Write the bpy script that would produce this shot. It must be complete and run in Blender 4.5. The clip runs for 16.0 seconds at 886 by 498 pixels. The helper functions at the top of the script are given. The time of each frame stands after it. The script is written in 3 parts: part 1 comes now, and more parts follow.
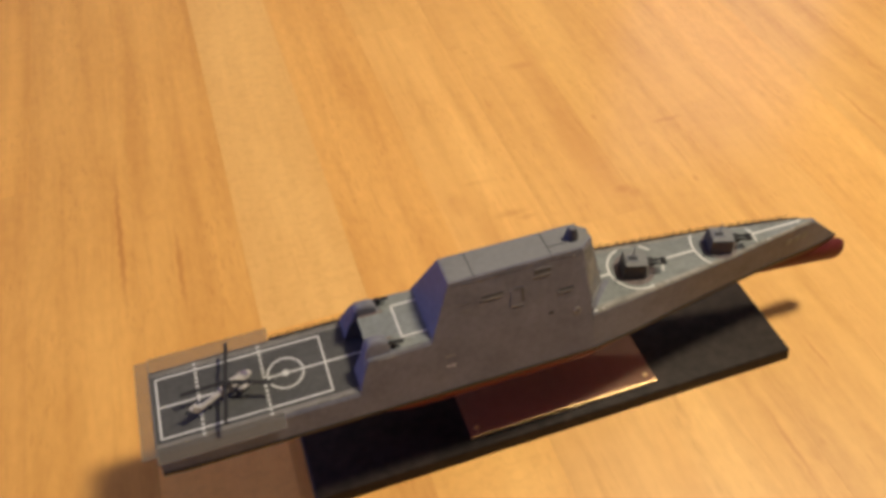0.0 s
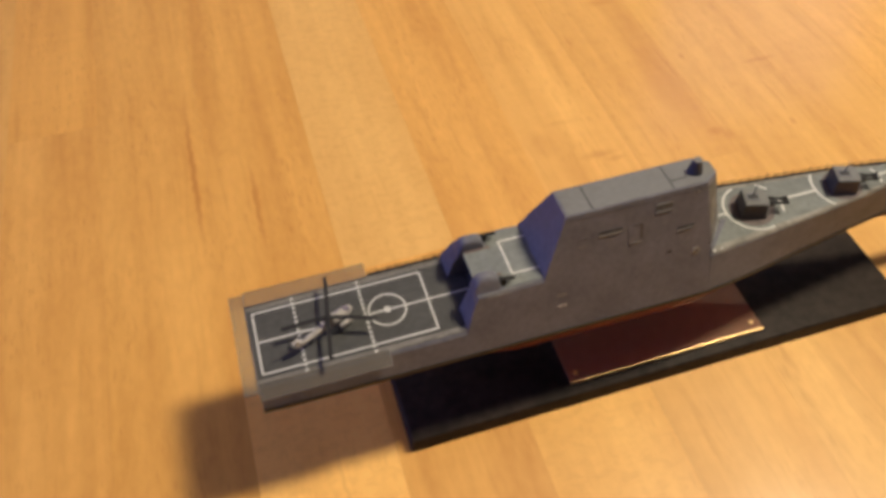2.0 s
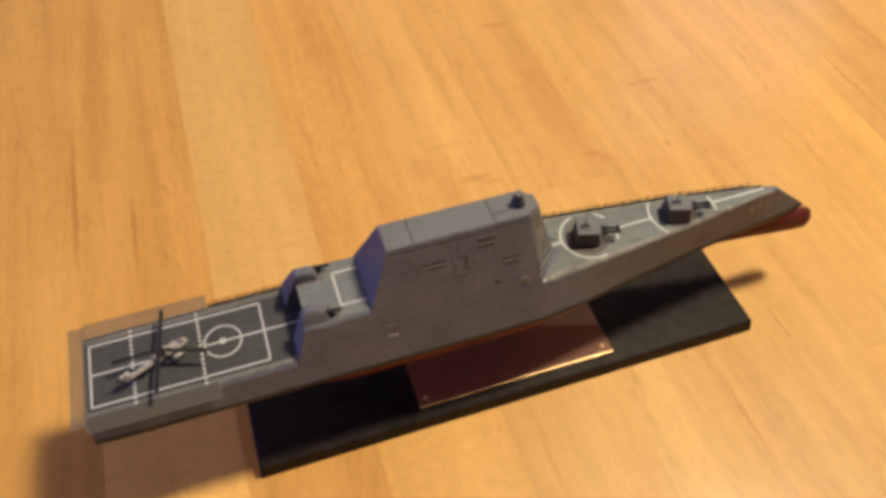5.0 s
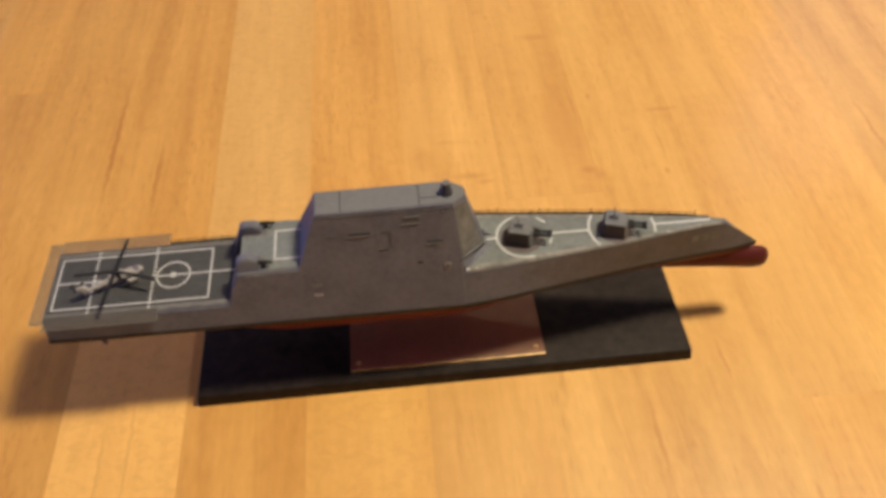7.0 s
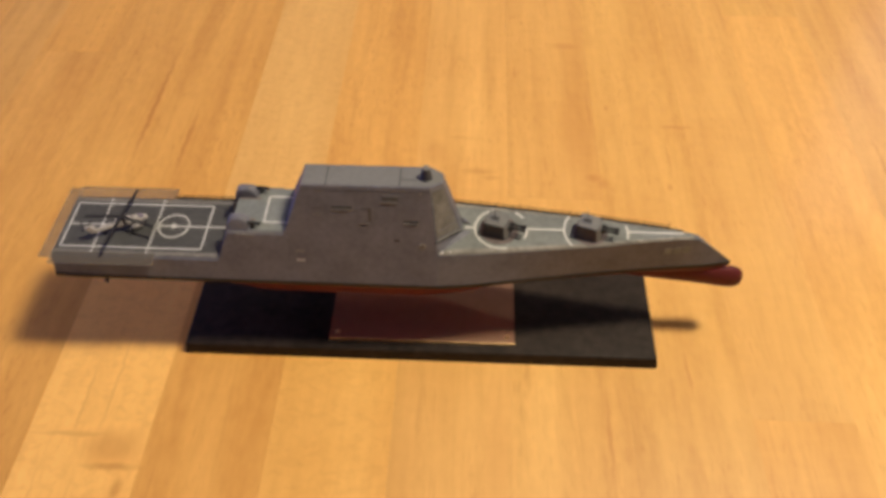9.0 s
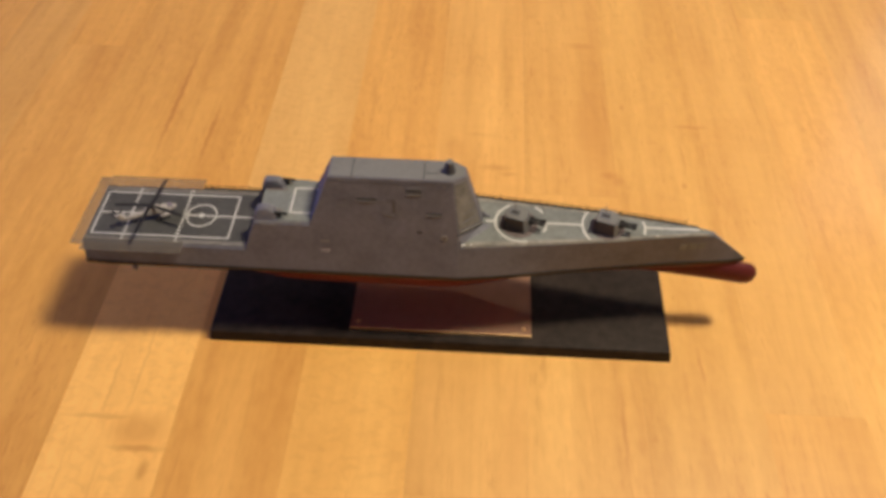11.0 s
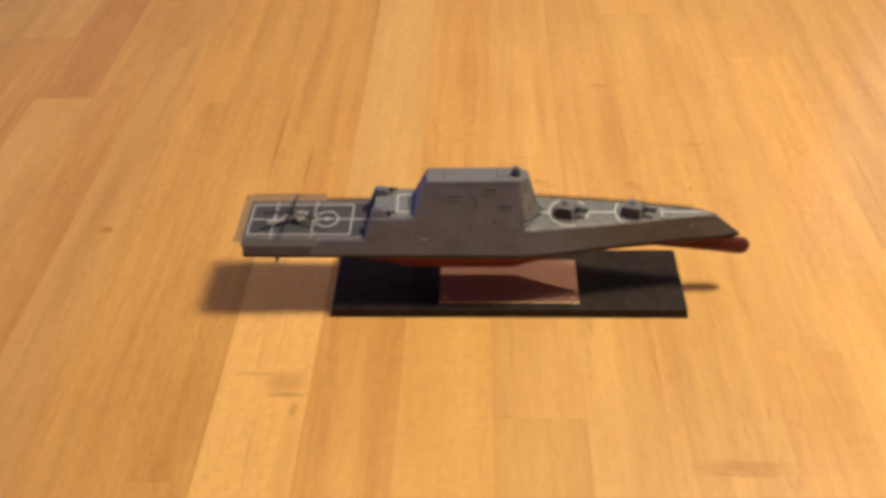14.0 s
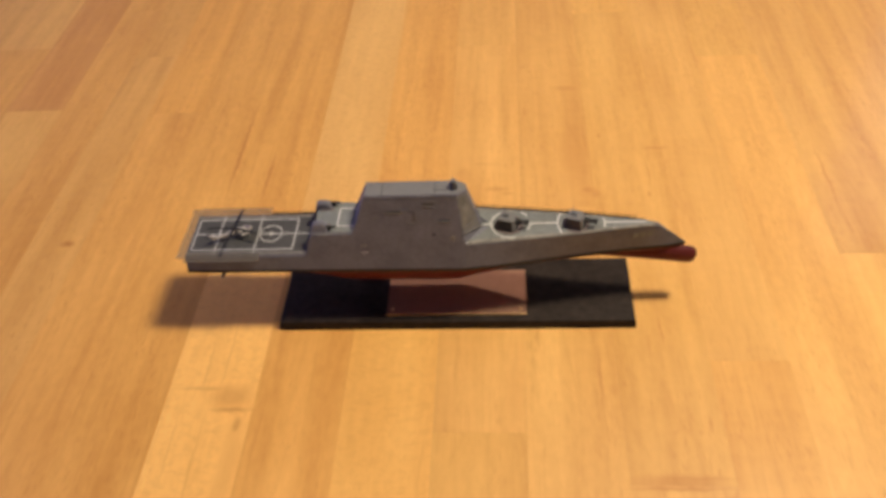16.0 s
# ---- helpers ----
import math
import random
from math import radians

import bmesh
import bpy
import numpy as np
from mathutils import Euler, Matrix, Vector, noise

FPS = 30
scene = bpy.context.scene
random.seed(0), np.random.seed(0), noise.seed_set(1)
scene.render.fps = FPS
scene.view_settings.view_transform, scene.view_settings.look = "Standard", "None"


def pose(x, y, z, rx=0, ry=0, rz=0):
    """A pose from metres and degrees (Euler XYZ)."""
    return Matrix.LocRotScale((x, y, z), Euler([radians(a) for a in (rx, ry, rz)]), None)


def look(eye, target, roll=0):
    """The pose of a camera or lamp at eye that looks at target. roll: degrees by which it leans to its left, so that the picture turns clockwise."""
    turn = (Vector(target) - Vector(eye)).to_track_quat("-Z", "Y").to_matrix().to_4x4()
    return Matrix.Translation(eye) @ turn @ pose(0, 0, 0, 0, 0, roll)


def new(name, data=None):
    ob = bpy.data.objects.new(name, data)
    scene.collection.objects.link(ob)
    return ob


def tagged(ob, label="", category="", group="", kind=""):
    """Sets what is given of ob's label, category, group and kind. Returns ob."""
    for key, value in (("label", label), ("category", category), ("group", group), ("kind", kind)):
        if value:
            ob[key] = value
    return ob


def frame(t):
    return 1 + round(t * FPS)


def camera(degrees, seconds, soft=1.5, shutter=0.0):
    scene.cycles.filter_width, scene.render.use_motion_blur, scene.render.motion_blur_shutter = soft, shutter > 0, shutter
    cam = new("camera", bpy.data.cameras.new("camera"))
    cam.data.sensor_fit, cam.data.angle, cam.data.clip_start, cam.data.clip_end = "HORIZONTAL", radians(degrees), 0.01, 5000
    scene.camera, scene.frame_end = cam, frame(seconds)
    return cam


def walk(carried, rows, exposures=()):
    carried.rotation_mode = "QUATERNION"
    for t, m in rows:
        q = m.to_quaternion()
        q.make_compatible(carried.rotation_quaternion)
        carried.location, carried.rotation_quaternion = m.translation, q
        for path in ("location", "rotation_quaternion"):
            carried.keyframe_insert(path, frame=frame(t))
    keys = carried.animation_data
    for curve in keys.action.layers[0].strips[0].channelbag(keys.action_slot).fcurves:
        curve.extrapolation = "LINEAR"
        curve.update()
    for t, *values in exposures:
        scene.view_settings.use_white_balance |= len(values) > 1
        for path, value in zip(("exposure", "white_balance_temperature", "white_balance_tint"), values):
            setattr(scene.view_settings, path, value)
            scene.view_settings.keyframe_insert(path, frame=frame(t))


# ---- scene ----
cam = camera(58.0, 16.0, soft=3.9)
PATH = [
    (0.0, (0.0078, -0.1529, 0.3143), (0.0694, 0.0389, 0.092), -1.27),
    (0.5, (0.005, -0.1546, 0.3163), (0.0651, 0.033, 0.0901), -1.27),
    (1.0, (-0.0063, -0.146, 0.2996), (0.0482, 0.039, 0.0698), -2.07),
    (1.5, (-0.0168, -0.137, 0.2974), (0.0332, 0.0477, 0.0664), -2.34),
    (2.0, (-0.022, -0.1393, 0.296), (0.0282, 0.0441, 0.064), -2.13),
    (2.5, (-0.0168, -0.1425, 0.3002), (0.0353, 0.0403, 0.0681), -1.72),
    (3.0, (-0.0011, -0.1445, 0.3044), (0.0561, 0.0391, 0.0741), -1.37),
    (3.5, (0.007, -0.1426, 0.3066), (0.0646, 0.0417, 0.0769), -1.54),
    (4.0, (0.0103, -0.1416, 0.3068), (0.0684, 0.0423, 0.077), -1.35),
    (4.5, (0.0132, -0.1449, 0.3096), (0.0697, 0.0386, 0.0791), -1.41),
    (5.0, (0.0319, -0.1527, 0.3071), (0.0884, 0.0298, 0.0758), -1.18),
    (5.2, (0.0451, -0.1506, 0.3047), (0.1023, 0.0324, 0.0739), -1.08),
    (6.2, (0.0775, -0.1735, 0.3110), (0.1115, 0.0170, 0.0825), -1.60),
    (7.3, (0.1021, -0.1932, 0.3157), (0.1136, 0.004, 0.09), -2.15),
    (7.5, (0.0999, -0.1923, 0.3156), (0.1145, 0.0063, 0.0913), -1.63),
    (8.0, (0.1157, -0.1957, 0.3192), (0.1277, -0.0009, 0.0914), -0.65),
    (8.5, (0.1285, -0.2071, 0.3232), (0.1257, -0.011, 0.0961), -1.45),
    (9.0, (0.1343, -0.2112, 0.3232), (0.1249, -0.0144, 0.0969), -0.33),
    (9.2, (0.1363, -0.2108, 0.3262), (0.1264, -0.0131, 0.1008), -0.03),
    (11.3, (0.1244, -0.221, 0.328), (0.1128, -0.0243, 0.1017), 0.12),
    (11.5, (0.1221, -0.2215, 0.3288), (0.1092, -0.0244, 0.103), -0.16),
    (12.0, (0.1137, -0.2241, 0.3304), (0.0991, -0.0265, 0.1052), -0.54),
    (12.5, (0.1021, -0.2259, 0.3338), (0.0857, -0.0271, 0.1097), -0.89),
    (13.0, (0.1078, -0.2565, 0.3425), (0.091, -0.0571, 0.119), -1.13),
    (13.5, (0.1061, -0.3056, 0.374), (0.0861, -0.0955, 0.1608), -4.06),
    (14.0, (0.0984, -0.3293, 0.3897), (0.0827, -0.1175, 0.1778), -3.06),
    (14.5, (0.0948, -0.3302, 0.4008), (0.0727, -0.1205, 0.1874), -5.72),
    (15.0, (0.1075, -0.3213, 0.3983), (0.0942, -0.1132, 0.1826), -4.36),
    (15.5, (0.1067, -0.3091, 0.3969), (0.0895, -0.1024, 0.1801), -4.80),
    (16.0, (0.148, -0.3164, 0.3959), (0.1229, -0.1077, 0.1818), -5.75),
]
walk(cam, [(t, look(eye, target, roll)) for t, eye, target, roll in PATH],
     exposures=((0.0, 0.0, 6500, 8.4), (5.0, 0.0, 6500, 7.8), (9.0, 0.0, 6500, 9.8), (12.5, 0.0, 6500, 11.3), (16.0, 0.0, 6500, 12.8)))

MM = 0.001
YC = 0.0268          # the ship's centreline
BASE_H = 6.8         # thickness of the plinth, mm

# ---- world and lights ----
world = bpy.data.worlds.new("world")
scene.world = world
world.use_nodes = True
wnt = world.node_tree
sky = wnt.nodes.new("ShaderNodeTexSky")
sky.sky_type, sky.sun_disc, sky.sun_elevation, sky.sun_rotation = "NISHITA", False, radians(8), radians(200)
wnt.nodes["Background"].inputs["Strength"].default_value = 0.08
wnt.links.new(sky.outputs["Color"], wnt.nodes["Background"].inputs["Color"])

LAMP = Vector((0.594, 0.075, 1.06))
lamp_data = bpy.data.lights.new("pendant_bulb_light", "POINT")
lamp_data.energy, lamp_data.shadow_soft_size, lamp_data.color = 52.5, 0.08, (1.0, 0.865, 0.66)
new("pendant_bulb_light", lamp_data).location = LAMP

window_light = bpy.data.lights.new("window_daylight", "AREA")
window_light.shape, window_light.size, window_light.size_y = "RECTANGLE", 1.1, 1.0
window_light.energy, window_light.color = 19.5, (0.31, 0.35, 1.0)
new("window_daylight", window_light).matrix_world = look((-1.97, 0.2, 0.75), (0.0, 0.2, 0.1))

north_light = bpy.data.lights.new("north_window_daylight", "AREA")
north_light.shape, north_light.size, north_light.size_y = "RECTANGLE", 0.7, 0.8
north_light.energy, north_light.color = 3.4, (0.62, 0.68, 1.0)
new("north_window_daylight", north_light).matrix_world = look((1.4, 1.46, 1.05), (1.4, 0.0, 1.0))


# ---- materials ----
def material(name, colour, rough=0.5, metal=0.0, grain=0.0, grain_scale=800.0, bump=0.0, bump_scale=900.0, blotch=0.0, blotch_scale=60.0, coat=0.0, spec=0.25):
    m = bpy.data.materials.new(name)
    m.use_nodes = True
    nt = m.node_tree
    b = nt.nodes["Principled BSDF"]
    b.inputs["Base Color"].default_value = (*colour, 1)
    b.inputs["Roughness"].default_value, b.inputs["Metallic"].default_value = rough, metal
    b.inputs["Coat Weight"].default_value = coat
    b.inputs["Specular IOR Level"].default_value = spec
    co = nt.nodes.new("ShaderNodeTexCoord")
    if grain or blotch:
        def layer(scale, amount, before):
            n = nt.nodes.new("ShaderNodeTexNoise")
            n.inputs["Scale"].default_value, n.inputs["Detail"].default_value = scale, 4
            nt.links.new(co.outputs["Object"], n.inputs["Vector"])
            r = nt.nodes.new("ShaderNodeMapRange")
            r.inputs["From Min"].default_value, r.inputs["From Max"].default_value = 0.3, 0.7
            r.inputs["To Min"].default_value, r.inputs["To Max"].default_value = 1 - amount, 1 + amount
            nt.links.new(n.outputs["Fac"], r.inputs["Value"])
            v = nt.nodes.new("ShaderNodeVectorMath")
            v.operation = "MULTIPLY"
            if before is None:
                v.inputs[0].default_value = colour
            else:
                nt.links.new(before, v.inputs[0])
            nt.links.new(r.outputs["Result"], v.inputs[1])
            return v.outputs["Vector"]
        c = layer(grain_scale, grain, None)
        if blotch:
            c = layer(blotch_scale, blotch, c)
        nt.links.new(c, b.inputs["Base Color"])
    if bump:
        n = nt.nodes.new("ShaderNodeTexNoise")
        n.inputs["Scale"].default_value, n.inputs["Detail"].default_value = bump_scale, 3
        nt.links.new(co.outputs["Object"], n.inputs["Vector"])
        k = nt.nodes.new("ShaderNodeBump")
        k.inputs["Strength"].default_value, k.inputs["Distance"].default_value = bump, 0.0004
        nt.links.new(n.outputs["Fac"], k.inputs["Height"])
        nt.links.new(k.outputs["Normal"], b.inputs["Normal"])
    return m


def wood_material():
    """Varnished staves; the grain runs along y, each stave has its own tone and figure."""
    m = bpy.data.materials.new("varnished_stave_wood")
    m.use_nodes = True
    nt = m.node_tree
    N, L = nt.nodes, nt.links
    b = N["Principled BSDF"]

    def node(kind, **inputs):
        n = N.new(kind)
        for key, value in inputs.items():
            n.inputs[key.replace("_", " ")].default_value = value
        return n

    def math_(op, a, c=None, clamp=False):
        n = N.new("ShaderNodeMath")
        n.operation, n.use_clamp = op, clamp
        for i, v in enumerate((a, c)):
            if v is None:
                continue
            if isinstance(v, (int, float)):
                n.inputs[i].default_value = v
            else:
                L.new(v, n.inputs[i])
        return n.outputs[0]

    def ramp(value, lo, hi, to_lo, to_hi):
        r = node("ShaderNodeMapRange", From_Min=lo, From_Max=hi, To_Min=to_lo, To_Max=to_hi)
        L.new(value, r.inputs["Value"])
        return r.outputs["Result"]

    geo = N.new("ShaderNodeNewGeometry")
    info = N.new("ShaderNodeObjectInfo")
    shift = N.new("ShaderNodeCombineXYZ")
    L.new(math_("MULTIPLY", info.outputs["Random"], 7.3), shift.inputs["X"])
    L.new(math_("MULTIPLY", info.outputs["Random"], 31.7), shift.inputs["Y"])
    L.new(math_("MULTIPLY", info.outputs["Random"], 3.1), shift.inputs["Z"])
    pos = N.new("ShaderNodeVectorMath")
    L.new(geo.outputs["Position"], pos.inputs[0])
    L.new(shift.outputs[0], pos.inputs[1])

    def stretched(sx, sy, scale, detail, rough=0.55, distort=0.0):
        mul = N.new("ShaderNodeVectorMath")
        mul.operation = "MULTIPLY"
        mul.inputs[1].default_value = (sx, sy, sx)
        L.new(pos.outputs[0], mul.inputs[0])
        n = node("ShaderNodeTexNoise", Scale=scale, Detail=detail, Roughness=rough, Distortion=distort)
        L.new(mul.outputs[0], n.inputs["Vector"])
        return n.outputs["Fac"]

    bands = stretched(1.0, 0.06, 62.0, 3, 0.5, 0.15)
    lines = stretched(1.0, 0.035, 240.0, 2, 0.5, 0.15)
    figure = stretched(1.0, 0.13, 30.0, 2, 0.5, 0.4)
    rings = math_("POWER", math_("ABSOLUTE", math_("SINE", math_("MULTIPLY", figure, 34.0))), 0.35)
    fibres = stretched(1.0, 0.05, 900.0, 3, 0.6)
    mottle = stretched(1.0, 0.42, 260.0, 3, 0.6)
    flame = stretched(0.30, 1.0, 190.0, 3, 0.55, 0.3)
    pores = stretched(1.0, 0.20, 620.0, 2, 0.45)
    pore_zone = stretched(1.0, 0.35, 45.0, 2)
    streaks = stretched(1.0, 0.075, 300.0, 3, 0.5, 0.35)
    streak_zone = stretched(1.0, 0.35, 34.0, 2)
    blotch = stretched(1.0, 0.45, 24.0, 4, 0.6)
    lively = math_("FRACT", math_("MULTIPLY", info.outputs["Random"], 17.0))

    def about_one(signal, weak, strong):
        """A factor round 1 whose swing differs from stave to stave."""
        return math_("ADD", 1.0, math_("MULTIPLY", ramp(signal, 0.3, 0.7, -1, 1), ramp(lively, 0, 1, weak, strong)))

    value = math_("MULTIPLY", ramp(bands, 0.3, 0.7, 0.895, 1.092), ramp(rings, 0, 1, 0.955, 1.01))
    value = math_("MULTIPLY", value, ramp(lines, 0.3, 0.7, 0.976, 1.022))
    value = math_("MULTIPLY", value, ramp(fibres, 0.3, 0.7, 0.994, 1.006))
    value = math_("MULTIPLY", value, about_one(mottle, 0.018, 0.05))
    value = math_("MULTIPLY", value, about_one(flame, 0.020, 0.005))
    value = math_("MULTIPLY", value, ramp(blotch, 0.3, 0.72, 0.945, 1.05))
    # pale staves are evener and carry a fine scaly figure
    hue = N.new("ShaderNodeSeparateColor")
    L.new(info.outputs["Color"], hue.inputs[0])
    pale = ramp(hue.outputs[1], 1.04, 1.16, 0, 1)
    value = math_("ADD", 1.0, math_("MULTIPLY", math_("SUBTRACT", value, 1.0), ramp(pale, 0, 1, 1.0, 0.62)))
    scales = stretched(0.62, 0.95, 270.0, 3, 0.5, 0.6)
    scaly = math_("MULTIPLY", ramp(scales, 0.46, 0.68, 0, 1), pale)
    pore = math_("MULTIPLY", ramp(pores, 0.55, 0.73, 0, 1), ramp(pore_zone, 0.42, 0.62, 0.05, 1))
    pore = math_("MULTIPLY", pore, ramp(hue.outputs[1], 0.92, 1.06, 1.0, 0.6))   # open pores show most in the deeper staves
    streak = math_("MULTIPLY", ramp(streaks, 0.58, 0.76, 0, 1), ramp(streak_zone, 0.46, 0.64, 0.04, 1))

    # brown heart marks and filled knots: x, y, half length, half width, strength
    marks = ((-0.020, -0.052, 0.014, 0.0100, 0.42), (-0.018, -0.061, 0.013, 0.0022, 0.55), (-0.0125, -0.071, 0.0028, 0.0060, 0.5), (-0.036, -0.046, 0.024, 0.0016, 0.32),
             (0.236, -0.105, 0.025, 0.0050, 0.40), (0.240, -0.103, 0.024, 0.0016, 0.45), (0.236, -0.109, 0.026, 0.0014, 0.45), (0.112, 0.147, 0.008, 0.0100, 0.22), (0.139, 0.131, 0.010, 0.0030, 0.36), (0.146, 0.126, 0.006, 0.0022, 0.30),
             (0.127, 0.160, 0.009, 0.0022, 0.20), (0.196, 0.165, 0.012, 0.0450, 0.20), (0.206, 0.128, 0.007, 0.0035, 0.38), (0.211, 0.124, 0.004, 0.0050, 0.30), (0.207, 0.188, 0.0011, 0.024, 0.34),
             (0.260, 0.175, 0.011, 0.0018, 0.34), (0.2515, 0.146, 0.0010, 0.014, 0.34), (0.377, 0.137, 0.0013, 0.036, 0.42), (0.219, 0.192, 0.0016, 0.0030, 0.4), (0.249, 0.122, 0.0018, 0.0030, 0.4), (0.161, 0.226, 0.0010, 0.008, 0.35),
             (0.164, -0.003, 0.0016, 0.018, 0.32), (0.200, -0.040, 0.0012, 0.024, 0.34), (0.240, -0.003, 0.0011, 0.011, 0.40), (0.258, -0.070, 0.0014, 0.006, 0.36), (0.150, -0.040, 0.0050, 0.036, 0.18),
             (-0.024, 0.245, 0.010, 0.0500, 0.10), (-0.038, 0.155, 0.0012, 0.012, 0.42), (-0.0400, -0.030, 0.0009, 0.026, 0.26), (-0.0285, -0.020, 0.0010, 0.030, 0.24), (-0.0490, -0.085, 0.0008, 0.040, 0.20), (-0.0330, -0.100, 0.0009, 0.034, 0.24), (-0.175, 0.080, 0.0055, 0.0035, 0.7), (0.196, 0.258, 0.010, 0.0040, 0.30), (-0.0675, 0.186, 0.0016, 0.055, 0.6), (-0.0115, -0.105, 0.0075, 0.045, 0.22), (-0.039, 0.152, 0.0013, 0.030, 0.5))
    warp = stretched(1.0, 1.0, 130.0, 3)
    sep = N.new("ShaderNodeSeparateXYZ")
    L.new(geo.outputs["Position"], sep.inputs[0])
    wob = math_("MULTIPLY", math_("SUBTRACT", warp, 0.5), 0.0035)
    heart = math_("MAXIMUM", math_("MULTIPLY", pore, 0.34), math_("MULTIPLY", streak, 0.30))
    heart = math_("MAXIMUM", heart, math_("MULTIPLY", scaly, 0.15))
    for x, y, rx, ry, s in marks:
        dx = math_("DIVIDE", math_("SUBTRACT", math_("ADD", sep.outputs["X"], wob), x), rx)
        dy = math_("DIVIDE", math_("SUBTRACT", math_("ADD", sep.outputs["Y"], wob), y), ry)
        d = math_("SQRT", math_("ADD", math_("MULTIPLY", dx, dx), math_("MULTIPLY", dy, dy)))
        k = math_("MULTIPLY", ramp(d, 0.35, 1.25, 1, 0), s)
        heart = math_("MAXIMUM", heart, k)

    tone = N.new("ShaderNodeMix")
    tone.data_type = "RGBA"
    L.new(ramp(value, 0.70, 1.2, 0, 1), tone.inputs["Factor"])
    tone.inputs["A"].default_value = (0.53, 0.246, 0.050, 1)
    tone.inputs["B"].default_value = (0.90, 0.530, 0.154, 1)
    tint = N.new("ShaderNodeMix")
    tint.data_type, tint.blend_type = "RGBA", "MULTIPLY"
    tint.inputs["Factor"].default_value = 1
    L.new(tone.outputs["Result"], tint.inputs["A"])
    L.new(info.outputs["Color"], tint.inputs["B"])
    brown = N.new("ShaderNodeMix")
    brown.data_type = "RGBA"
    L.new(heart, brown.inputs["Factor"])
    L.new(tint.outputs["Result"], brown.inputs["A"])
    brown.inputs["B"].default_value = (0.46, 0.160, 0.024, 1)
    L.new(brown.outputs["Result"], b.inputs["Base Color"])
    L.new(ramp(blotch, 0.3, 0.7, 0.44, 0.54), b.inputs["Roughness"])
    b.inputs["Coat Weight"].default_value, b.inputs["Coat Roughness"].default_value = 0.30, 0.15
    b.inputs["Specular IOR Level"].default_value = 0.38
    k = node("ShaderNodeBump", Strength=0.12, Distance=0.0003)
    L.new(math_("SUBTRACT", fibres, math_("MULTIPLY", pore, 0.6)), k.inputs["Height"])
    L.new(k.outputs["Normal"], b.inputs["Normal"])
    return m


WOOD = wood_material()
HULL_GREY = material("hull_grey_paint", (0.150, 0.150, 0.176), 0.58, spec=0.30, grain=0.10, grain_scale=450, bump=0.35, bump_scale=700, blotch=0.14, blotch_scale=70)
TRIM_GREY = material("pale_grey_paint", (0.195, 0.184, 0.166), 0.55, grain=0.12, grain_scale=500, bump=0.3, blotch=0.15, blotch_scale=90)
# wear, and on the fore deck's border also the light on its rounded edge
WORN = material("worn_and_lit_cream_paint", (0.255, 0.243, 0.215), 0.6, grain=0.18, grain_scale=420, bump=0.3, blotch=0.25, blotch_scale=130)
FRONT_GREY = material("mottled_front_grey_paint", (0.172, 0.166, 0.152), 0.6, grain=0.18, grain_scale=420, bump=0.3, blotch=0.25, blotch_scale=130)
ROOF_GREY = material("roof_grey_paint", (0.18, 0.18, 0.177), 0.55, grain=0.07, grain_scale=500, bump=0.25, blotch=0.10, blotch_scale=60)
FLIGHT_DECK = material("flight_deck_paint", (0.074, 0.074, 0.071), 0.6, grain=0.12, grain_scale=420, bump=0.2, blotch=0.12, blotch_scale=70)
FORE_DECK = material("fore_deck_paint", (0.186, 0.198, 0.19), 0.55, grain=0.12, grain_scale=420, bump=0.25, blotch=0.20, blotch_scale=75)
RED = material("red_hull_paint", (0.120, 0.0240, 0.0250), 0.5, spec=0.15, grain=0.10, grain_scale=300, bump=0.2, blotch=0.15, blotch_scale=60)
BOOT = material("black_boot_paint", (0.03, 0.028, 0.027), 0.5, grain=0.2)
WHITE = material("white_marking_paint", (0.62, 0.61, 0.58), 0.6, grain=0.12, grain_scale=900)
DARK = material("dark_steel_paint", (0.022, 0.021, 0.023), 0.6, grain=0.15)
PORT = material("shadowed_port_paint", (0.105, 0.10, 0.102), 0.7)
GROOVE = material("panel_joint_shadow_paint", (0.05, 0.05, 0.05), 0.7)
BRASSY = material("pinkish_primer_paint", (0.24, 0.17, 0.145), 0.6, grain=0.2)
RUST = material("reddish_ring_paint", (0.15, 0.12, 0.115), 0.6, grain=0.2)
PLINTH = material("black_satin_plinth_paint", (0.0290, 0.0215, 0.0165), 0.50, spec=0.10, grain=0.25, grain_scale=250, bump=0.2, bump_scale=400, blotch=0.2)
COPPER = material("polished_copper_plate", (0.66, 0.39, 0.25), 0.05, metal=0.68, grain=0.05, grain_scale=200, bump=0.012, bump_scale=120)
BRASS = material("bright_brass_edge", (0.72, 0.50, 0.24), 0.38, metal=1.0, grain=0.15, grain_scale=700, blotch=0.25, blotch_scale=120)
CANOPY = material("lavender_grey_canopy", (0.15, 0.13, 0.19), 0.35, grain=0.1)
HELI_GREY = material("pale_helicopter_grey", (0.40, 0.375, 0.36), 0.55, grain=0.15, grain_scale=600, blotch=0.2, blotch_scale=200)
WALL = material("warm_wall_paint", (0.20, 0.16, 0.15), 0.8, grain=0.04, grain_scale=40, bump=0.1, bump_scale=200)
# darker than a usual ceiling, to hold down the light it bounces
CEILING = material("ceiling_paint", (0.12, 0.108, 0.105), 0.8, grain=0.04, grain_scale=30)
FLOORING = material("brown_floor_boards", (0.22, 0.13, 0.07), 0.5, grain=0.2, grain_scale=20)
PALE_WALL = material("pale_cream_wall_paint", (0.66, 0.56, 0.52), 0.8, grain=0.04, grain_scale=40, bump=0.1, bump_scale=200)

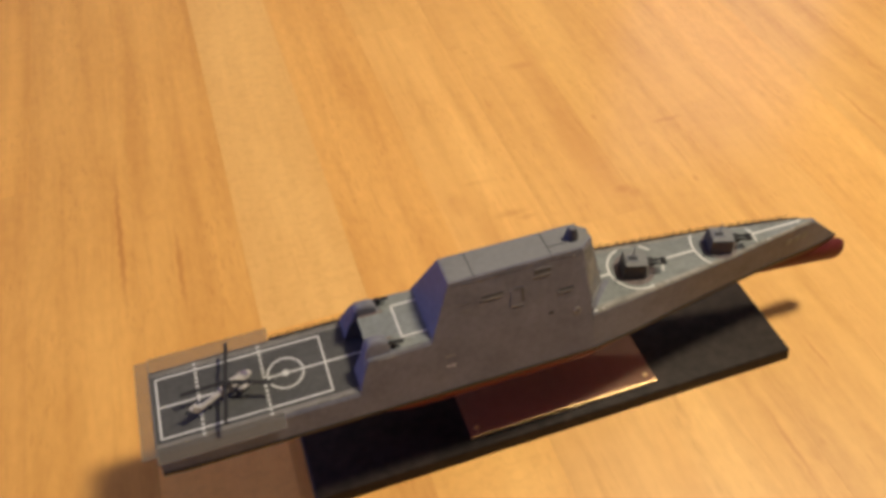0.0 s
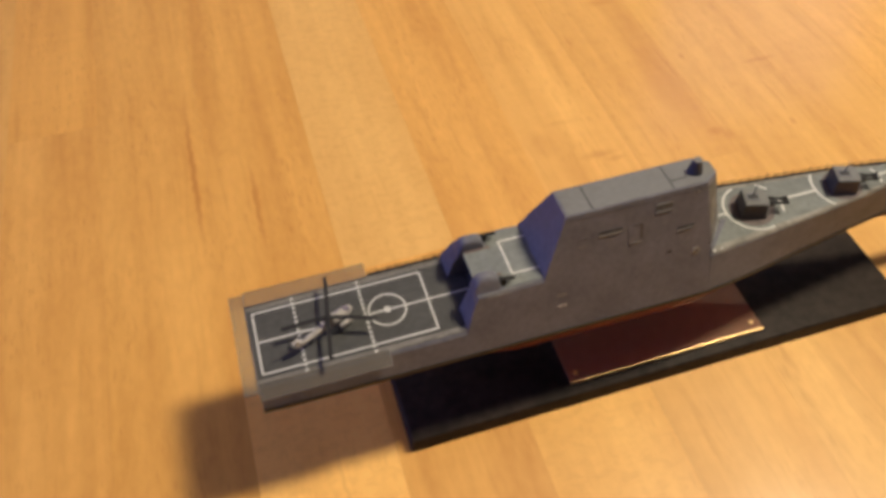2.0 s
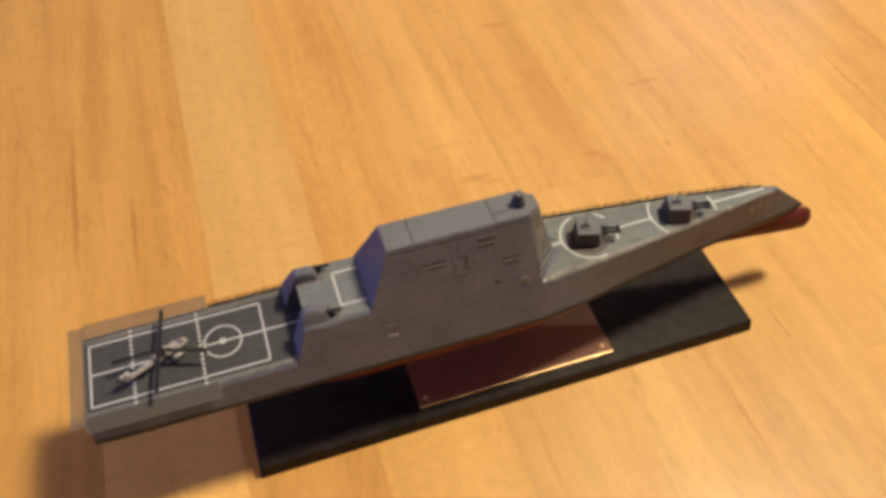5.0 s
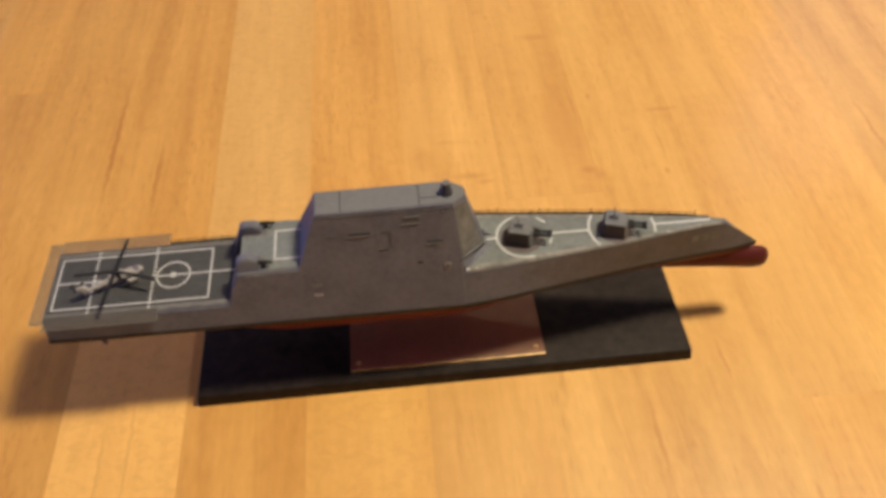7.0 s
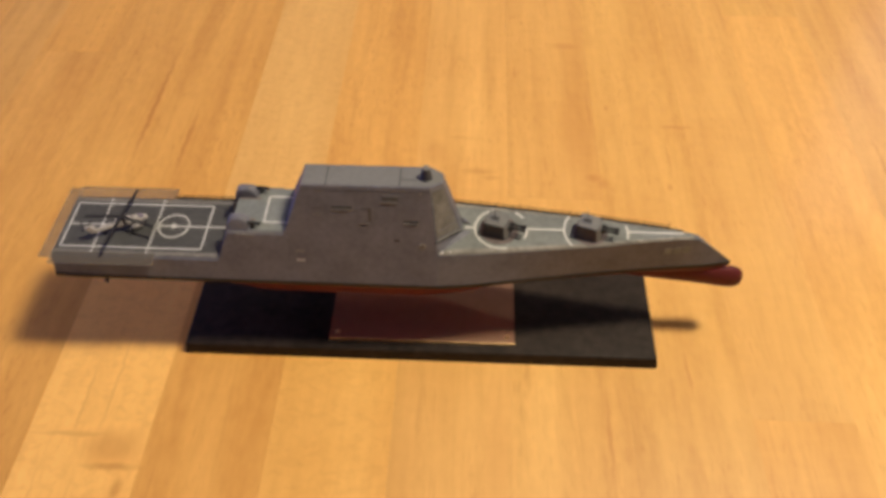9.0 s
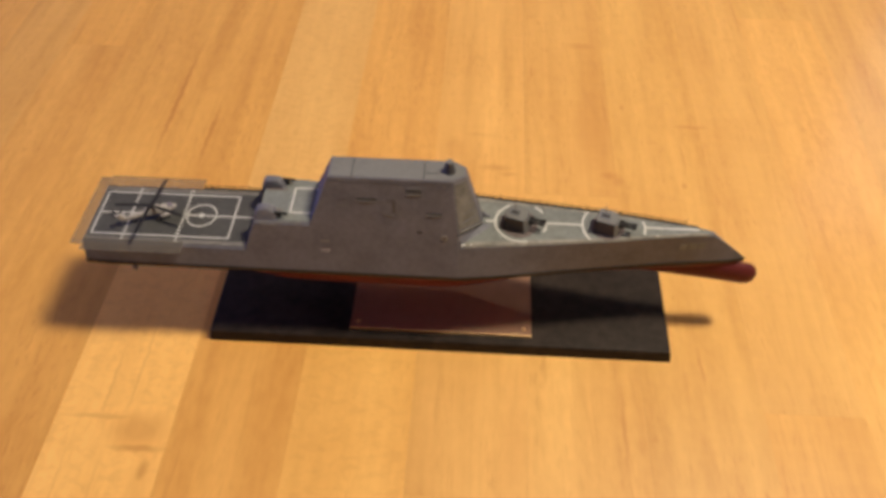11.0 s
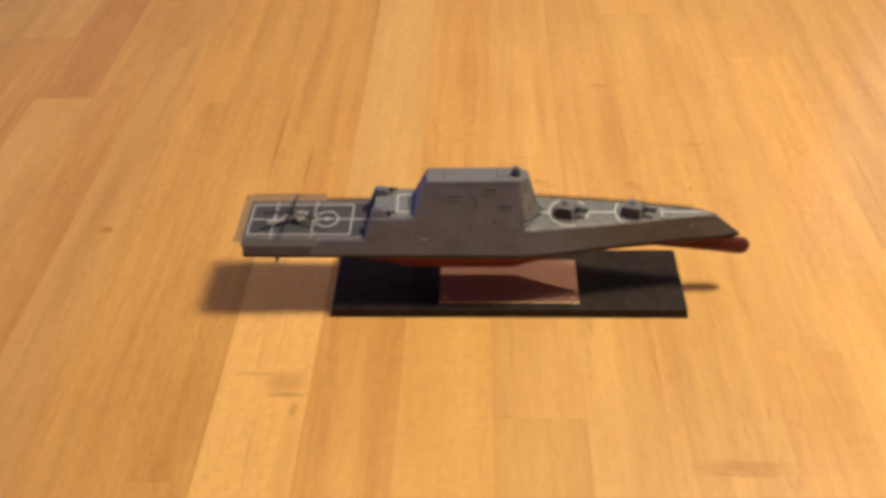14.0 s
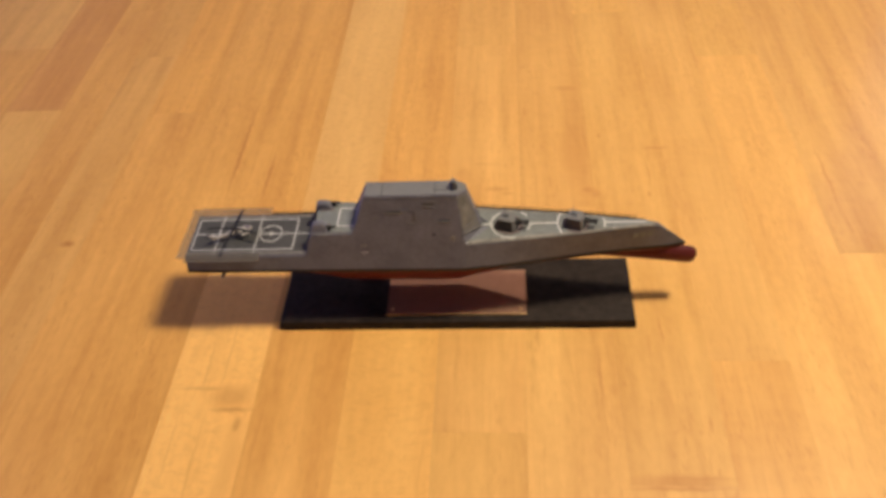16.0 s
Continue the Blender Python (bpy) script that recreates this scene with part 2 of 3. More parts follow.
NET = bpy.data.materials.new("clear_net_film")
NET.use_nodes = True
_nt = NET.node_tree
_mix, _clear = _nt.nodes.new("ShaderNodeMixShader"), _nt.nodes.new("ShaderNodeBsdfTransparent")
_b = _nt.nodes["Principled BSDF"]
_b.inputs["Base Color"].default_value, _b.inputs["Roughness"].default_value = (0.17, 0.15, 0.12, 1), 0.45
_noise, _range = _nt.nodes.new("ShaderNodeTexNoise"), _nt.nodes.new("ShaderNodeMapRange")
_noise.inputs["Scale"].default_value = 160
_range.inputs["To Min"].default_value, _range.inputs["To Max"].default_value = 0.26, 0.48
_nt.links.new(_noise.outputs["Fac"], _range.inputs["Value"])
_nt.links.new(_range.outputs["Result"], _mix.inputs["Fac"])
_nt.links.new(_clear.outputs[0], _mix.inputs[1])
_nt.links.new(_b.outputs[0], _mix.inputs[2])
_nt.links.new(_mix.outputs[0], _nt.nodes["Material Output"].inputs["Surface"])


# ---- mesh helpers; all sizes in mm ----
def part(name, bm, mat, parent=None, label="", smooth=False):
    bmesh.ops.recalc_face_normals(bm, faces=bm.faces[:])
    me = bpy.data.meshes.new(name)
    bm.to_mesh(me)
    bm.free()
    me.materials.append(mat)
    if smooth:
        for p in me.polygons:
            p.use_smooth = True
        me.set_sharp_from_angle(angle=radians(35 if smooth is True else smooth))
    ob = new(name, me)
    ob.parent = parent
    if label:
        ob["label"] = label
    return ob


def thing(name, at=(0, 0, 0), label="", category="", group="", kind=""):
    ob = new(name)
    ob.location, ob.empty_display_size = at, 0.01
    return tagged(ob, label, category, group, kind)


def v3(bm, p):
    return bm.verts.new((p[0] * MM, p[1] * MM, p[2] * MM))


def loft(bm, rings, cap=True):
    """Joins equal closed rings of points into one solid."""
    rows = [[v3(bm, p) for p in r] for r in rings]
    n = len(rows[0])
    for a, b in zip(rows, rows[1:]):
        for i in range(n):
            f = (a[i], a[(i + 1) % n], b[(i + 1) % n], b[i])
            bm.faces.new(f)
    if cap:
        bm.faces.new(rows[0])
        bm.faces.new(rows[-1])
    return rows


def box(bm, x0, x1, y0, y1, z0, z1, turn=0.0, taper=0.0, about=None):
    """A block; taper draws its top in on all sides; turn in degrees about its middle or a given point."""
    cx, cy = about or ((x0 + x1) / 2, (y0 + y1) / 2)
    c, s = math.cos(radians(turn)), math.sin(radians(turn))

    def p(x, y, z):
        return (cx + (x - cx) * c - (y - cy) * s, cy + (x - cx) * s + (y - cy) * c, z)
    t = taper
    loft(bm, [[p(x0, y0, z0), p(x1, y0, z0), p(x1, y1, z0), p(x0, y1, z0)],
              [p(x0 + t, y0 + t, z1), p(x1 - t, y0 + t, z1), p(x1 - t, y1 - t, z1), p(x0 + t, y1 - t, z1)]])


def bevel(bm, width, segments=2, angle=30):
    edges = [e for e in bm.edges if len(e.link_faces) == 2 and e.calc_face_angle(0) > radians(angle)]
    bmesh.ops.bevel(bm, geom=edges, offset=width * MM, segments=segments, profile=0.6, affect="EDGES", clamp_overlap=True)


def rod(bm, a, b, r0, r1=None, n=10):
    """A round bar from a to b."""
    a, b = Vector(a), Vector(b)
    d = (b - a).normalized()
    u = d.orthogonal().normalized()
    w = d.cross(u)
    r1 = r0 if r1 is None else r1
    loft(bm, [[tuple(p + r * (u * math.cos(q) + w * math.sin(q))) for q in (2 * math.pi * i / n for i in range(n))] for p, r in ((a, r0), (b, r1))])


def ball(bm, centre, radii, n=14, m=8, turn=0.0):
    c, s = math.cos(radians(turn)), math.sin(radians(turn))
    rings = []
    for j in range(1, m):
        th = math.pi * j / m
        ring = []
        for i in range(n):
            ph = 2 * math.pi * i / n
            x, y, z = -radii[0] * math.cos(th), radii[1] * math.sin(th) * math.cos(ph), radii[2] * math.sin(th) * math.sin(ph)
            ring.append((centre[0] + x * c - y * s, centre[1] + x * s + y * c, centre[2] + z))
        rings.append(ring)
    loft(bm, rings)


def flat_ring(bm, cx, cy, z, r0, r1, a0=0, a1=360, n=48, h=0.12):
    """A painted ring, or an arc of it, as a thin raised band."""
    k = max(4, int(n * abs(a1 - a0) / 360))
    rings = []
    for i in range(k + 1):
        c, s = math.cos(radians(a0 + (a1 - a0) * i / k)), math.sin(radians(a0 + (a1 - a0) * i / k))
        rings.append([(cx + r * c, cy + r * s, zz) for r, zz in ((max(r0, 0.02), z), (r1, z), (r1, z + h), (max(r0, 0.02), z + h))])
    loft(bm, rings)
    bmesh.ops.remove_doubles(bm, verts=bm.verts[:], dist=1e-7)


def line(bm, x0, y0, x1, y1, z, width=1.1, h=0.12):
    d = Vector((x1 - x0, y1 - y0)).normalized() * width / 2
    ring = lambda zz: [(x0 - d.y, y0 + d.x, zz), (x0 + d.y, y0 - d.x, zz), (x1 + d.y, y1 - d.x, zz), (x1 - d.y, y1 + d.x, zz)]
    loft(bm, [ring(z), ring(z + h)])


# ---- the room round the table ----
def slab(name, x0, x1, y0, y1, z0, z1, mat, label, category):
    bm = bmesh.new()
    box(bm, x0, x1, y0, y1, z0, z1)
    return tagged(part(name, bm, mat), label, category, kind="structure")


slab("floor", -2000, 2400, -1700, 1450, -800, -750, FLOORING, "brown wooden floor under the table", "floor")
slab("ceiling", -2000, 2400, -1700, 1450, 1720, 1770, CEILING, "plain unseen ceiling, kept dark to lower the fill light", "ceiling")
slab("wall_east", 2400, 2500, -1700, 1450, -750, 1720, WALL, "plain warm painted wall", "wall")
slab("wall_south", -2000, 2400, -1800, -1700, -750, 1720, WALL, "plain warm painted wall", "wall")
bm = bmesh.new()
for y0, y1, z0, z1 in ((-1700, -350, -750, 1720), (750, 1450, -750, 1720), (-350, 750, -750, 250), (-350, 750, 1250, 1720)):
    box(bm, -2100, -2000, y0, y1, z0, z1)
tagged(part("wall_west", bm, WALL), "plain warm painted wall with a window opening", "wall", kind="structure")
bm = bmesh.new()
for x0, x1, z0, z1 in ((-2000, 1000, -750, 1720), (1800, 2400, -750, 1720), (1000, 1800, -750, 600), (1000, 1800, 1500, 1720)):
    box(bm, x0, x1, 1450, 1550, z0, z1)
tagged(part("wall_north", bm, PALE_WALL), "plain pale cream painted wall with a window opening", "wall", kind="structure")


def window(name, at, turn, half, high):
    """A frame of four bars in a wall's opening; at is the middle of its sill."""
    win = thing(name, at, "plain daylight window in the wall", "window", kind="structure")
    win.rotation_euler = (0, 0, radians(turn))
    for y0, y1, z0, z1 in ((-half, -half + 50, 0, high), (half - 50, half, 0, high), (-half + 50, half - 50, 0, 50), (-half + 50, half - 50, high - 50, high)):
        bm = bmesh.new()
        box(bm, -25, 25, y0, y1, z0, z1)
        part("window_frame", bm, CEILING, win)


window("window_1", (-2.05, 0.2, 0.25), 0, 550, 1000)
window("window_2", (1.4, 1.5, 0.6), 90, 400, 900)

# pendant lamp over the table
pendant = thing("pendant_lamp", (LAMP.x, LAMP.y, LAMP.z), "bare dark pendant lamp holder hanging over the table", "lamp")
bm = bmesh.new()
rod(bm, (0, 0, 120), (0, 0, 660), 4)
part("cord", bm, DARK, pendant)
bm = bmesh.new()
rod(bm, (0, 0, 62), (0, 0, 130), 20)
part("socket", bm, DARK, pendant)

# ---- the table: a frame of legs under a top of glued staves ----
TX0, TX1, TY0, TY1, TOP = -560, 960, -420, 780, 30
table = thing("table", (0.2, 0.2, -0.75), "varnished wooden table with a top of glued staves", "table")
for x in (TX0 + 70, TX1 - 130):
    for y in (TY0 + 70, TY1 - 130):
        bm = bmesh.new()
        box(bm, x - 200, x - 140, y - 200, y - 140, 0, 750 - TOP - 1)
        part("leg", bm, WOOD, table)

# ---- the stand: black plinth, copper plate, hidden supports ----
stand = thing("display_stand", (0.1125, YC, 0.0), "black painted wooden display stand with a polished copper plate", "stand")
bm = bmesh.new()
box(bm, -112.6, 112.8, -28.1, 26.8, 0.0, BASE_H, taper=0.9)
bmesh.ops.bevel(bm, geom=[e for e in bm.edges if any(v.co.z > 0.003 for v in e.verts)], offset=0.9 * MM, segments=3, profile=0.6, affect="EDGES")
part("plinth", bm, PLINTH, stand, "black satin painted wooden plinth", smooth=True)
bm = bmesh.new()
box(bm, -43.2, 45.2, -22.2, 15.0, BASE_H + 0.05, BASE_H + 1.1)
bevel(bm, 0.18, 1)
plate = part("plate", bm, COPPER, stand, "polished copper plate")
bm = bmesh.new()
loft(bm, [[(x, -22.5, BASE_H + 0.1), (x, -22.25, BASE_H + 0.1), (x, -21.75, BASE_H + 1.16), (x, -22.3, BASE_H + 1.0)] for x in (-43.2, 45.2)])
part("plate_edge", bm, BRASS, plate, "bright bevelled brass edge")
for x in (-39.5, 41.5):
    bm = bmesh.new()
    rod(bm, (x, -18.2, BASE_H + 1.0), (x, -18.2, BASE_H + 1.7), 1.2, 0.8)
    part("screw", bm, BRASS, plate, "small brass screw")
bm = bmesh.new()
box(bm, -58, -51, 10.5, 14.0, BASE_H, 27.0)
part("support_block", bm, PLINTH, stand, "small dark block under the keel")

# ---- the ship ----
DECK_A, DECK_Q, DECK_F, ROOF = 59.0, 72.0, 64.0, 94.0
SLOPE = 0.33
ship = thing("warship_model", (0, YC, 0.024), "grey painted scale model warship with red lower hull on a stand", "model ship")
SZ = 24.0   # the part's heights are counted from the keel


def lerp(x, xs, ys):
    return float(np.interp(x, xs, ys))


def water_hw(x):
    """Half width at the waterline."""
    return lerp(x, (-48, -40, 100, 122, 138, 164, 190, 216, 242, 252.5), (20.8, 21.3, 21.3, 21.2, 19.2, 14.4, 9.9, 5.7, 2.4, 0.15))


def water_z(x):
    return lerp(x, (-48, 120, 253), (49.6, 48.6, 47.0))


def side_hw(x, z):
    """Half width of the leaning side at height z."""
    k = lerp(x, (-48, 120, 138, 164, 190, 218, 235), (SLOPE, SLOPE, 0.30, 0.18, 0.09, 0.09, 0.125))
    return max(0.12, water_hw(x) - k * (z - water_z(x)))


def deck_z(x):
    return lerp(x, (-48, 120, 225, 236), (DECK_A, DECK_F, DECK_F, 62.8)) if x > 110 else DECK_A


def put(name, bm, mat, parent=ship, label="", smooth=False):
    """Links a part of the ship that was built at its height over the table."""
    bmesh.ops.translate(bm, verts=bm.verts[:], vec=(0, 0, -SZ * MM))
    return part(name, bm, mat, parent, label, smooth)


# upper hull: aft, middle (carried up to the quarterdeck and the superstructure's foot) and fore
def section(x, z_top, z_low=None, lip=0.8):
    zl = water_z(x) if z_low is None else z_low
    w0, w1 = side_hw(x, zl), side_hw(x, z_top - lip)
    w2 = max(0.08, side_hw(x, z_top) - lip * 0.7)
    return [(x, -w0, zl), (x, w0, zl), (x, w1, z_top - lip), (x, w2, z_top), (x, -w2, z_top), (x, -w1, z_top - lip)]


bm = bmesh.new()
loft(bm, [section(x, DECK_A) for x in (-48, -30, 0, 20, 36.1)])
put("aft_hull", bm, HULL_GREY, ship, "grey painted hull side", 12)
bm = bmesh.new()
loft(bm, [section(x, z) for x, z in ((36.02, DECK_Q), (42, DECK_Q), (48, DECK_Q), (56.5, DECK_Q))])
put("midship_hull", bm, HULL_GREY, ship, "grey painted hull side", 12)
bm = bmesh.new()
xs = [121.52 + (235 - 121.52) * i / 16 for i in range(17)]
rings = [section(x, deck_z(x), lip=0.7) for x in xs]
for t in (0.33, 0.66, 1.0):   # the stem rakes forward and down from the deck's tip
    x_low = 235 + 17.5 * t
    zt = 62.8 - (62.8 - 47.4) * t
    zl = water_z(x_low)
    w = max(0.1, water_hw(x_low))
    u = max(0.08, w * 0.16)
    zm = max(zl + 0.1, zt - 0.5)
    rings.append([(x_low, -w, zl), (x_low, w, zl), (x_low, u, zm), (x_low, u * 0.7, zt + 0.05), (x_low, -u * 0.7, zt + 0.05), (x_low, -u, zm)])
loft(bm, rings)
put("fore_hull", bm, HULL_GREY, ship, "grey painted hull side and raked bow", 14)

# boot stripe and red lower hull
bm = bmesh.new()
xs = [-48.2 + (252.6 + 48.2) * i / 30 for i in range(31)]
loft(bm, [[(x, s * (water_hw(x) + 0.22), water_z(x) + dz) for s, dz in ((-1, -1.6), (1, -1.6), (1, 0.45), (-1, 0.45))] for x in xs])
put("boot_stripe", bm, BOOT, ship, "thin black waterline stripe")


def keel_z(x):
    return lerp(x, (-48, -38, 12, 30, 46, 116, 134, 150, 232, 252), (47.3, 46.6, 45.2, 37, 25, 24, 30, 39, 39, 35))


bm = bmesh.new()
xs = [-47.9 + (250 + 47.9) * i / 36 for i in range(37)]
rings = []
for x in xs:
    w, zw, zk = water_hw(x) + 0.1, water_z(x) - 1.5, keel_z(x)
    wk = min(w * 0.62, lerp(x, (-48, 0, 35, 115, 140, 200, 250), (15, 12, 8, 8, 5, 1.8, 1.6)))
    # far side of the bottom made fuller, out of sight, to shape the plate's reflection
    wf = max(wk, lerp(x, (10, 40, 118, 157, 200), (0, 15, 15, 9, 1.8)))
    zf = min(zk, lerp(x, (10, 40, 118, 157, 200), (46, 20.8, 20.8, 30, 40)))
    wm, zm = (w * 0.80 + wk * 0.20), zw - 0.35 * (zw - zk)
    rings.append([(x, -w, zw), (x, w, zw), (x, max(wm, wf), zm), (x, wf, zf + 0.8), (x, wf * 0.8, zf), (x, -wk * 0.8, zk), (x, -wk, zk + 0.8), (x, -wm, zm)])
loft(bm, rings)
put("lower_hull", bm, RED, ship, "dull red painted underwater hull", True)
bm = bmesh.new()
loft(bm, [[(x, r * 0.55 * math.cos(2 * math.pi * i / 18), zc + r * math.sin(2 * math.pi * i / 18)) for i in range(18)]
          for x, zc, r in ((186, 43.6, 3.0), (198, 42.2, 4.2), (208, 41.4, 4.9), (218, 40.6, 5.4), (228, 39.8, 5.8), (238, 38.8, 6.1), (248, 37.5, 6.4), (254, 36.6, 6.5), (257.3, 36.3, 6.2), (259.4, 36.1, 4.9), (260.6, 36.1, 2.4))])
put("bulbous_bow", bm, RED, ship, "rounded red bulbous bow", True)
for y in (-11, 11):
    bm = bmesh.new()
    rod(bm, (0, y, 44), (-31.6, y, 38.4), 0.9)
    rod(bm, (-22, y, 46), (-22, y, 39.6), 0.8)
    for a in range(0, 360, 90):
        c, s = math.cos(radians(a + 20)), math.sin(radians(a + 20))
        blade = ((0.6, -0.8, -0.4), (4.4, -1.2, -0.4), (4.4, 1.2, 0.4), (0.6, 0.8, 0.4))
        loft(bm, [[(x + d, y + c * r - s * w, 38.4 + s * r + c * w) for r, w, d in blade] for x in (-31.4, -30.9)])
    put("propeller", bm, RUST, ship, "small dark propeller on its shaft")
    bm = bmesh.new()
    loft(bm, [[(x0, y, z), (x0 + 1.2, y - t, z), (x1, y - 0.15, z), (x1, y + 0.15, z), (x0 + 1.2, y + t, z)] for x0, x1, t, z in ((-41.4, -36.0, 0.8, 46.0), (-41.0, -36.6, 0.6, 39.6))])
    put("rudder", bm, RED, ship, "small red rudder blade")

# flight deck with its markings
bm = bmesh.new()
box(bm, -47.2, 33.5, -14.6, 14.6, DECK_A - 0.2, DECK_A + 0.25)
deck = put("flight_deck", bm, FLIGHT_DECK, ship, "dark grey flight deck with white lines")
Z = DECK_A + 0.27
X0, X1, YL = -45.4, 17.2, 13.1
for a in ((X0, -YL, X1, -YL), (X0, YL, X1, YL), (X0, -YL, X0, YL), (X1, -YL, X1, YL), (X0, 0.2, -20, 0.2), (-5.0, 0.2, 32.5, 0.2)):
    bm = bmesh.new()
    line(bm, *a, Z, 0.68)
    put("white_line", bm, WHITE, deck)
bm = bmesh.new()
flat_ring(bm, 1.9, 0.3, Z + 0.02, 6.45, 7.1)
put("white_circle", bm, WHITE, deck)
bm = bmesh.new()
flat_ring(bm, 1.9, 0.3, Z + 0.04, 0, 1.35, n=20)
put("white_spot", bm, WHITE, deck)
for x in (-30.6, -6.2):
    for i in range(16):
        y = -15.7 + i * 2.09
        bm = bmesh.new()
        line(bm, x, y - 0.58, x, y + 0.58, Z + 0.05, 1.05)
        put("white_dash", bm, WHITE, deck)
for side in (-1, 1):
    bm = bmesh.new()
    loft(bm, [[(x, side * 14.7, DECK_A - 0.1), (x, side * (side_hw(x, DECK_A) - 0.9), DECK_A - 0.1), (x, side * (side_hw(x, DECK_A) - 0.9), DECK_A + 0.12), (x, side * 14.7, DECK_A + 0.12)] for x in (-47.4, -20, 10, 27)])
    border = put("deck_border", bm, TRIM_GREY, ship, "paler grey border of the flight deck")
    for i in range(6):   # folded stanchions lying along the edge
        x = 1.5 + i * 4.6
        y = side * (side_hw(x, DECK_A) - 1.3)
        bm = bmesh.new()
        rod(bm, (x, y, DECK_A + 0.3), (x + 3.6, y + side * 0.15, DECK_A + 0.34), 0.32, 0.26, 6)
        rod(bm, (x + 3.7, y - side * 0.2, DECK_A + 0.1), (x + 3.9, y + side * 0.5, DECK_A + 0.75), 0.3, 0.26, 6)
        put("stanchion", bm, WORN if i % 2 else TRIM_GREY, border)

# clear safety net panels round the flight deck
def net_z(y):
    return DECK_A + 0.5 - 0.1 * max(0, abs(y) - 17)


for x0, x1, y0, y1 in ((-52.6, -47.6, -19.8, 22.8), (-47.4, -1.9, -23.0, -16.6), (-47.4, -1.9, 16.6, 23.8)):
    bm = bmesh.new()
    loft(bm, [[(x, y, net_z(y) + dz) for x, y in ((x0, y0), (x1, y0), (x1, y1), (x0, y1))] for dz in (0, 0.25)])
    net = put("safety_net", bm, NET, ship, "clear film safety net panel")
    # a fine wire round each panel
    corners = [(x0, y0), (x1, y0), (x1, y1), (x0, y1)]
    bm = bmesh.new()
    for p, q in zip(corners, corners[1:] + corners[:1]):
        rod(bm, (*p, net_z(p[1]) + 0.3), (*q, net_z(q[1]) + 0.3), 0.1, n=5)
    put("rim_wire", bm, TRIM_GREY, net)

# hangar block and quarterdeck
bm = bmesh.new()
loft(bm, [[(x, -7.2, 59.2), (x, 7.2, 59.2), (x, 7.2, z), (x, -7.2, z)] for x, z in ((36, DECK_Q + 0.2), (40, DECK_Q + 0.42), (42, DECK_Q + 0.42))])
put("hangar", bm, FORE_DECK, ship, "grey green hangar block")
bm = bmesh.new()
box(bm, 32.6, 37, -7.0, 7.0, DECK_Q - 1.3, DECK_Q + 0.35)
put("hangar_lip", bm, FORE_DECK, ship)
bm = bmesh.new()
box(bm, 35.7, 35.98, -6.8, 6.8, 59.4, 70.5)
put("hangar_door", bm, DARK, ship, "dark hangar door")
bm = bmesh.new()
box(bm, 42, 56.5, -12.6, 12.6, DECK_Q - 0.2, DECK_Q + 0.42)
quarter = put("quarterdeck", bm, FORE_DECK, ship, "grey green painted quarterdeck")
for a in ((46.3, -8.0, 46.3, 8.0), (46.8, -7.6, 56.6, -7.6), (46.8, 7.6, 56.6, 7.6)):
    bm = bmesh.new()
    line(bm, *a, DECK_Q + 0.44, 0.8)
    put("white_line", bm, WHITE, quarter)


def gun_hood(side):
    """A side wall of the hangar with a rounded hood and a small gun on top."""
    bm = bmesh.new()
    rings = []
    for x, zt in ((26.8, 60.2), (28.4, 65.0), (30.4, 70.0), (31.6, DECK_Q), (36.0, DECK_Q)):
        rings.append([(x, side * 7.3, 58.0), (x, side * (side_hw(x, 58.0) + 0.04), 58.0), (x, side * side_hw(x, zt - 0.6), zt - 0.6), (x, side * (side_hw(x, zt) - 0.5), zt), (x, side * 7.3, zt)])
    loft(bm, rings)
    wall = put("hangar_wall", bm, HULL_GREY, ship, "grey hangar side wall with a raked end", 12)
    bm = bmesh.new()
    rings = []
    for x, zt in ((30.4, 69.6), (31.0, 73.2), (31.8, 75.4), (32.8, 76.9), (34.2, 77.5), (37.4, 77.4), (39.2, 76.8), (40.2, 75.6), (40.7, 72.6)):
        yi, yo = 6.6, side_hw(x, 71.0) - 0.9
        yt = side_hw(x, zt) - 1.0
        r = [(x, yi, 69.0), (x, yo, 71.0), (x, yt + 0.2, zt - 1.6), (x, yt - 0.3, zt - 0.5), (x, yt - 1.2, zt), (x, yi + 1.3, zt), (x, yi + 0.4, zt - 0.5), (x, yi, zt - 1.5)]
        rings.append([(a, side * b, c) for a, b, c in r])
    loft(bm, rings)
    put("gun_hood", bm, HULL_GREY, wall, "rounded grey gun hood", 40)
    bm = bmesh.new()
    y = side * 10.6
    rod(bm, (42.1, y, 72.1), (42.1, y, 74.4), 0.7, 0.6)
    rod(bm, (42.1, y, 72.1), (42.1, y, 72.8), 1.1, 0.9)
    box(bm, 39.7, 42.9, y - 0.6, y + 0.6, 74.2, 75.3, turn=-6)
    for d in (-0.4, 0.4):
        rod(bm, (42.7, y + d, 74.8), (45.9, y + d - 0.4, 74.9), 0.4, 0.34, n=8)
    put("small_gun", bm, DARK, wall, "small dark twin gun")
    bm = bmesh.new()
    line(bm, 33.4, side * 6.3, 42.5, side * 6.4, 72.36, 0.6, 0.3)
    put("primer_edge", bm, BRASSY, wall, "worn pinkish edge")
    bm = bmesh.new()
    for z, x0, x1 in ((72.0, 33.5, 52.0), (71.0, 35.0, 43.5)):
        w = side_hw(40, z) - (0.35 if z > 71.5 else -0.06)
        rod(bm, (x0, side * w, z + 0.02), (x1, side * w, z + 0.02), 0.2, 0.16, 6)
    put("worn_edge", bm, WORN, wall, "worn pale deck edge")


gun_hood(-1)
gun_hood(1)

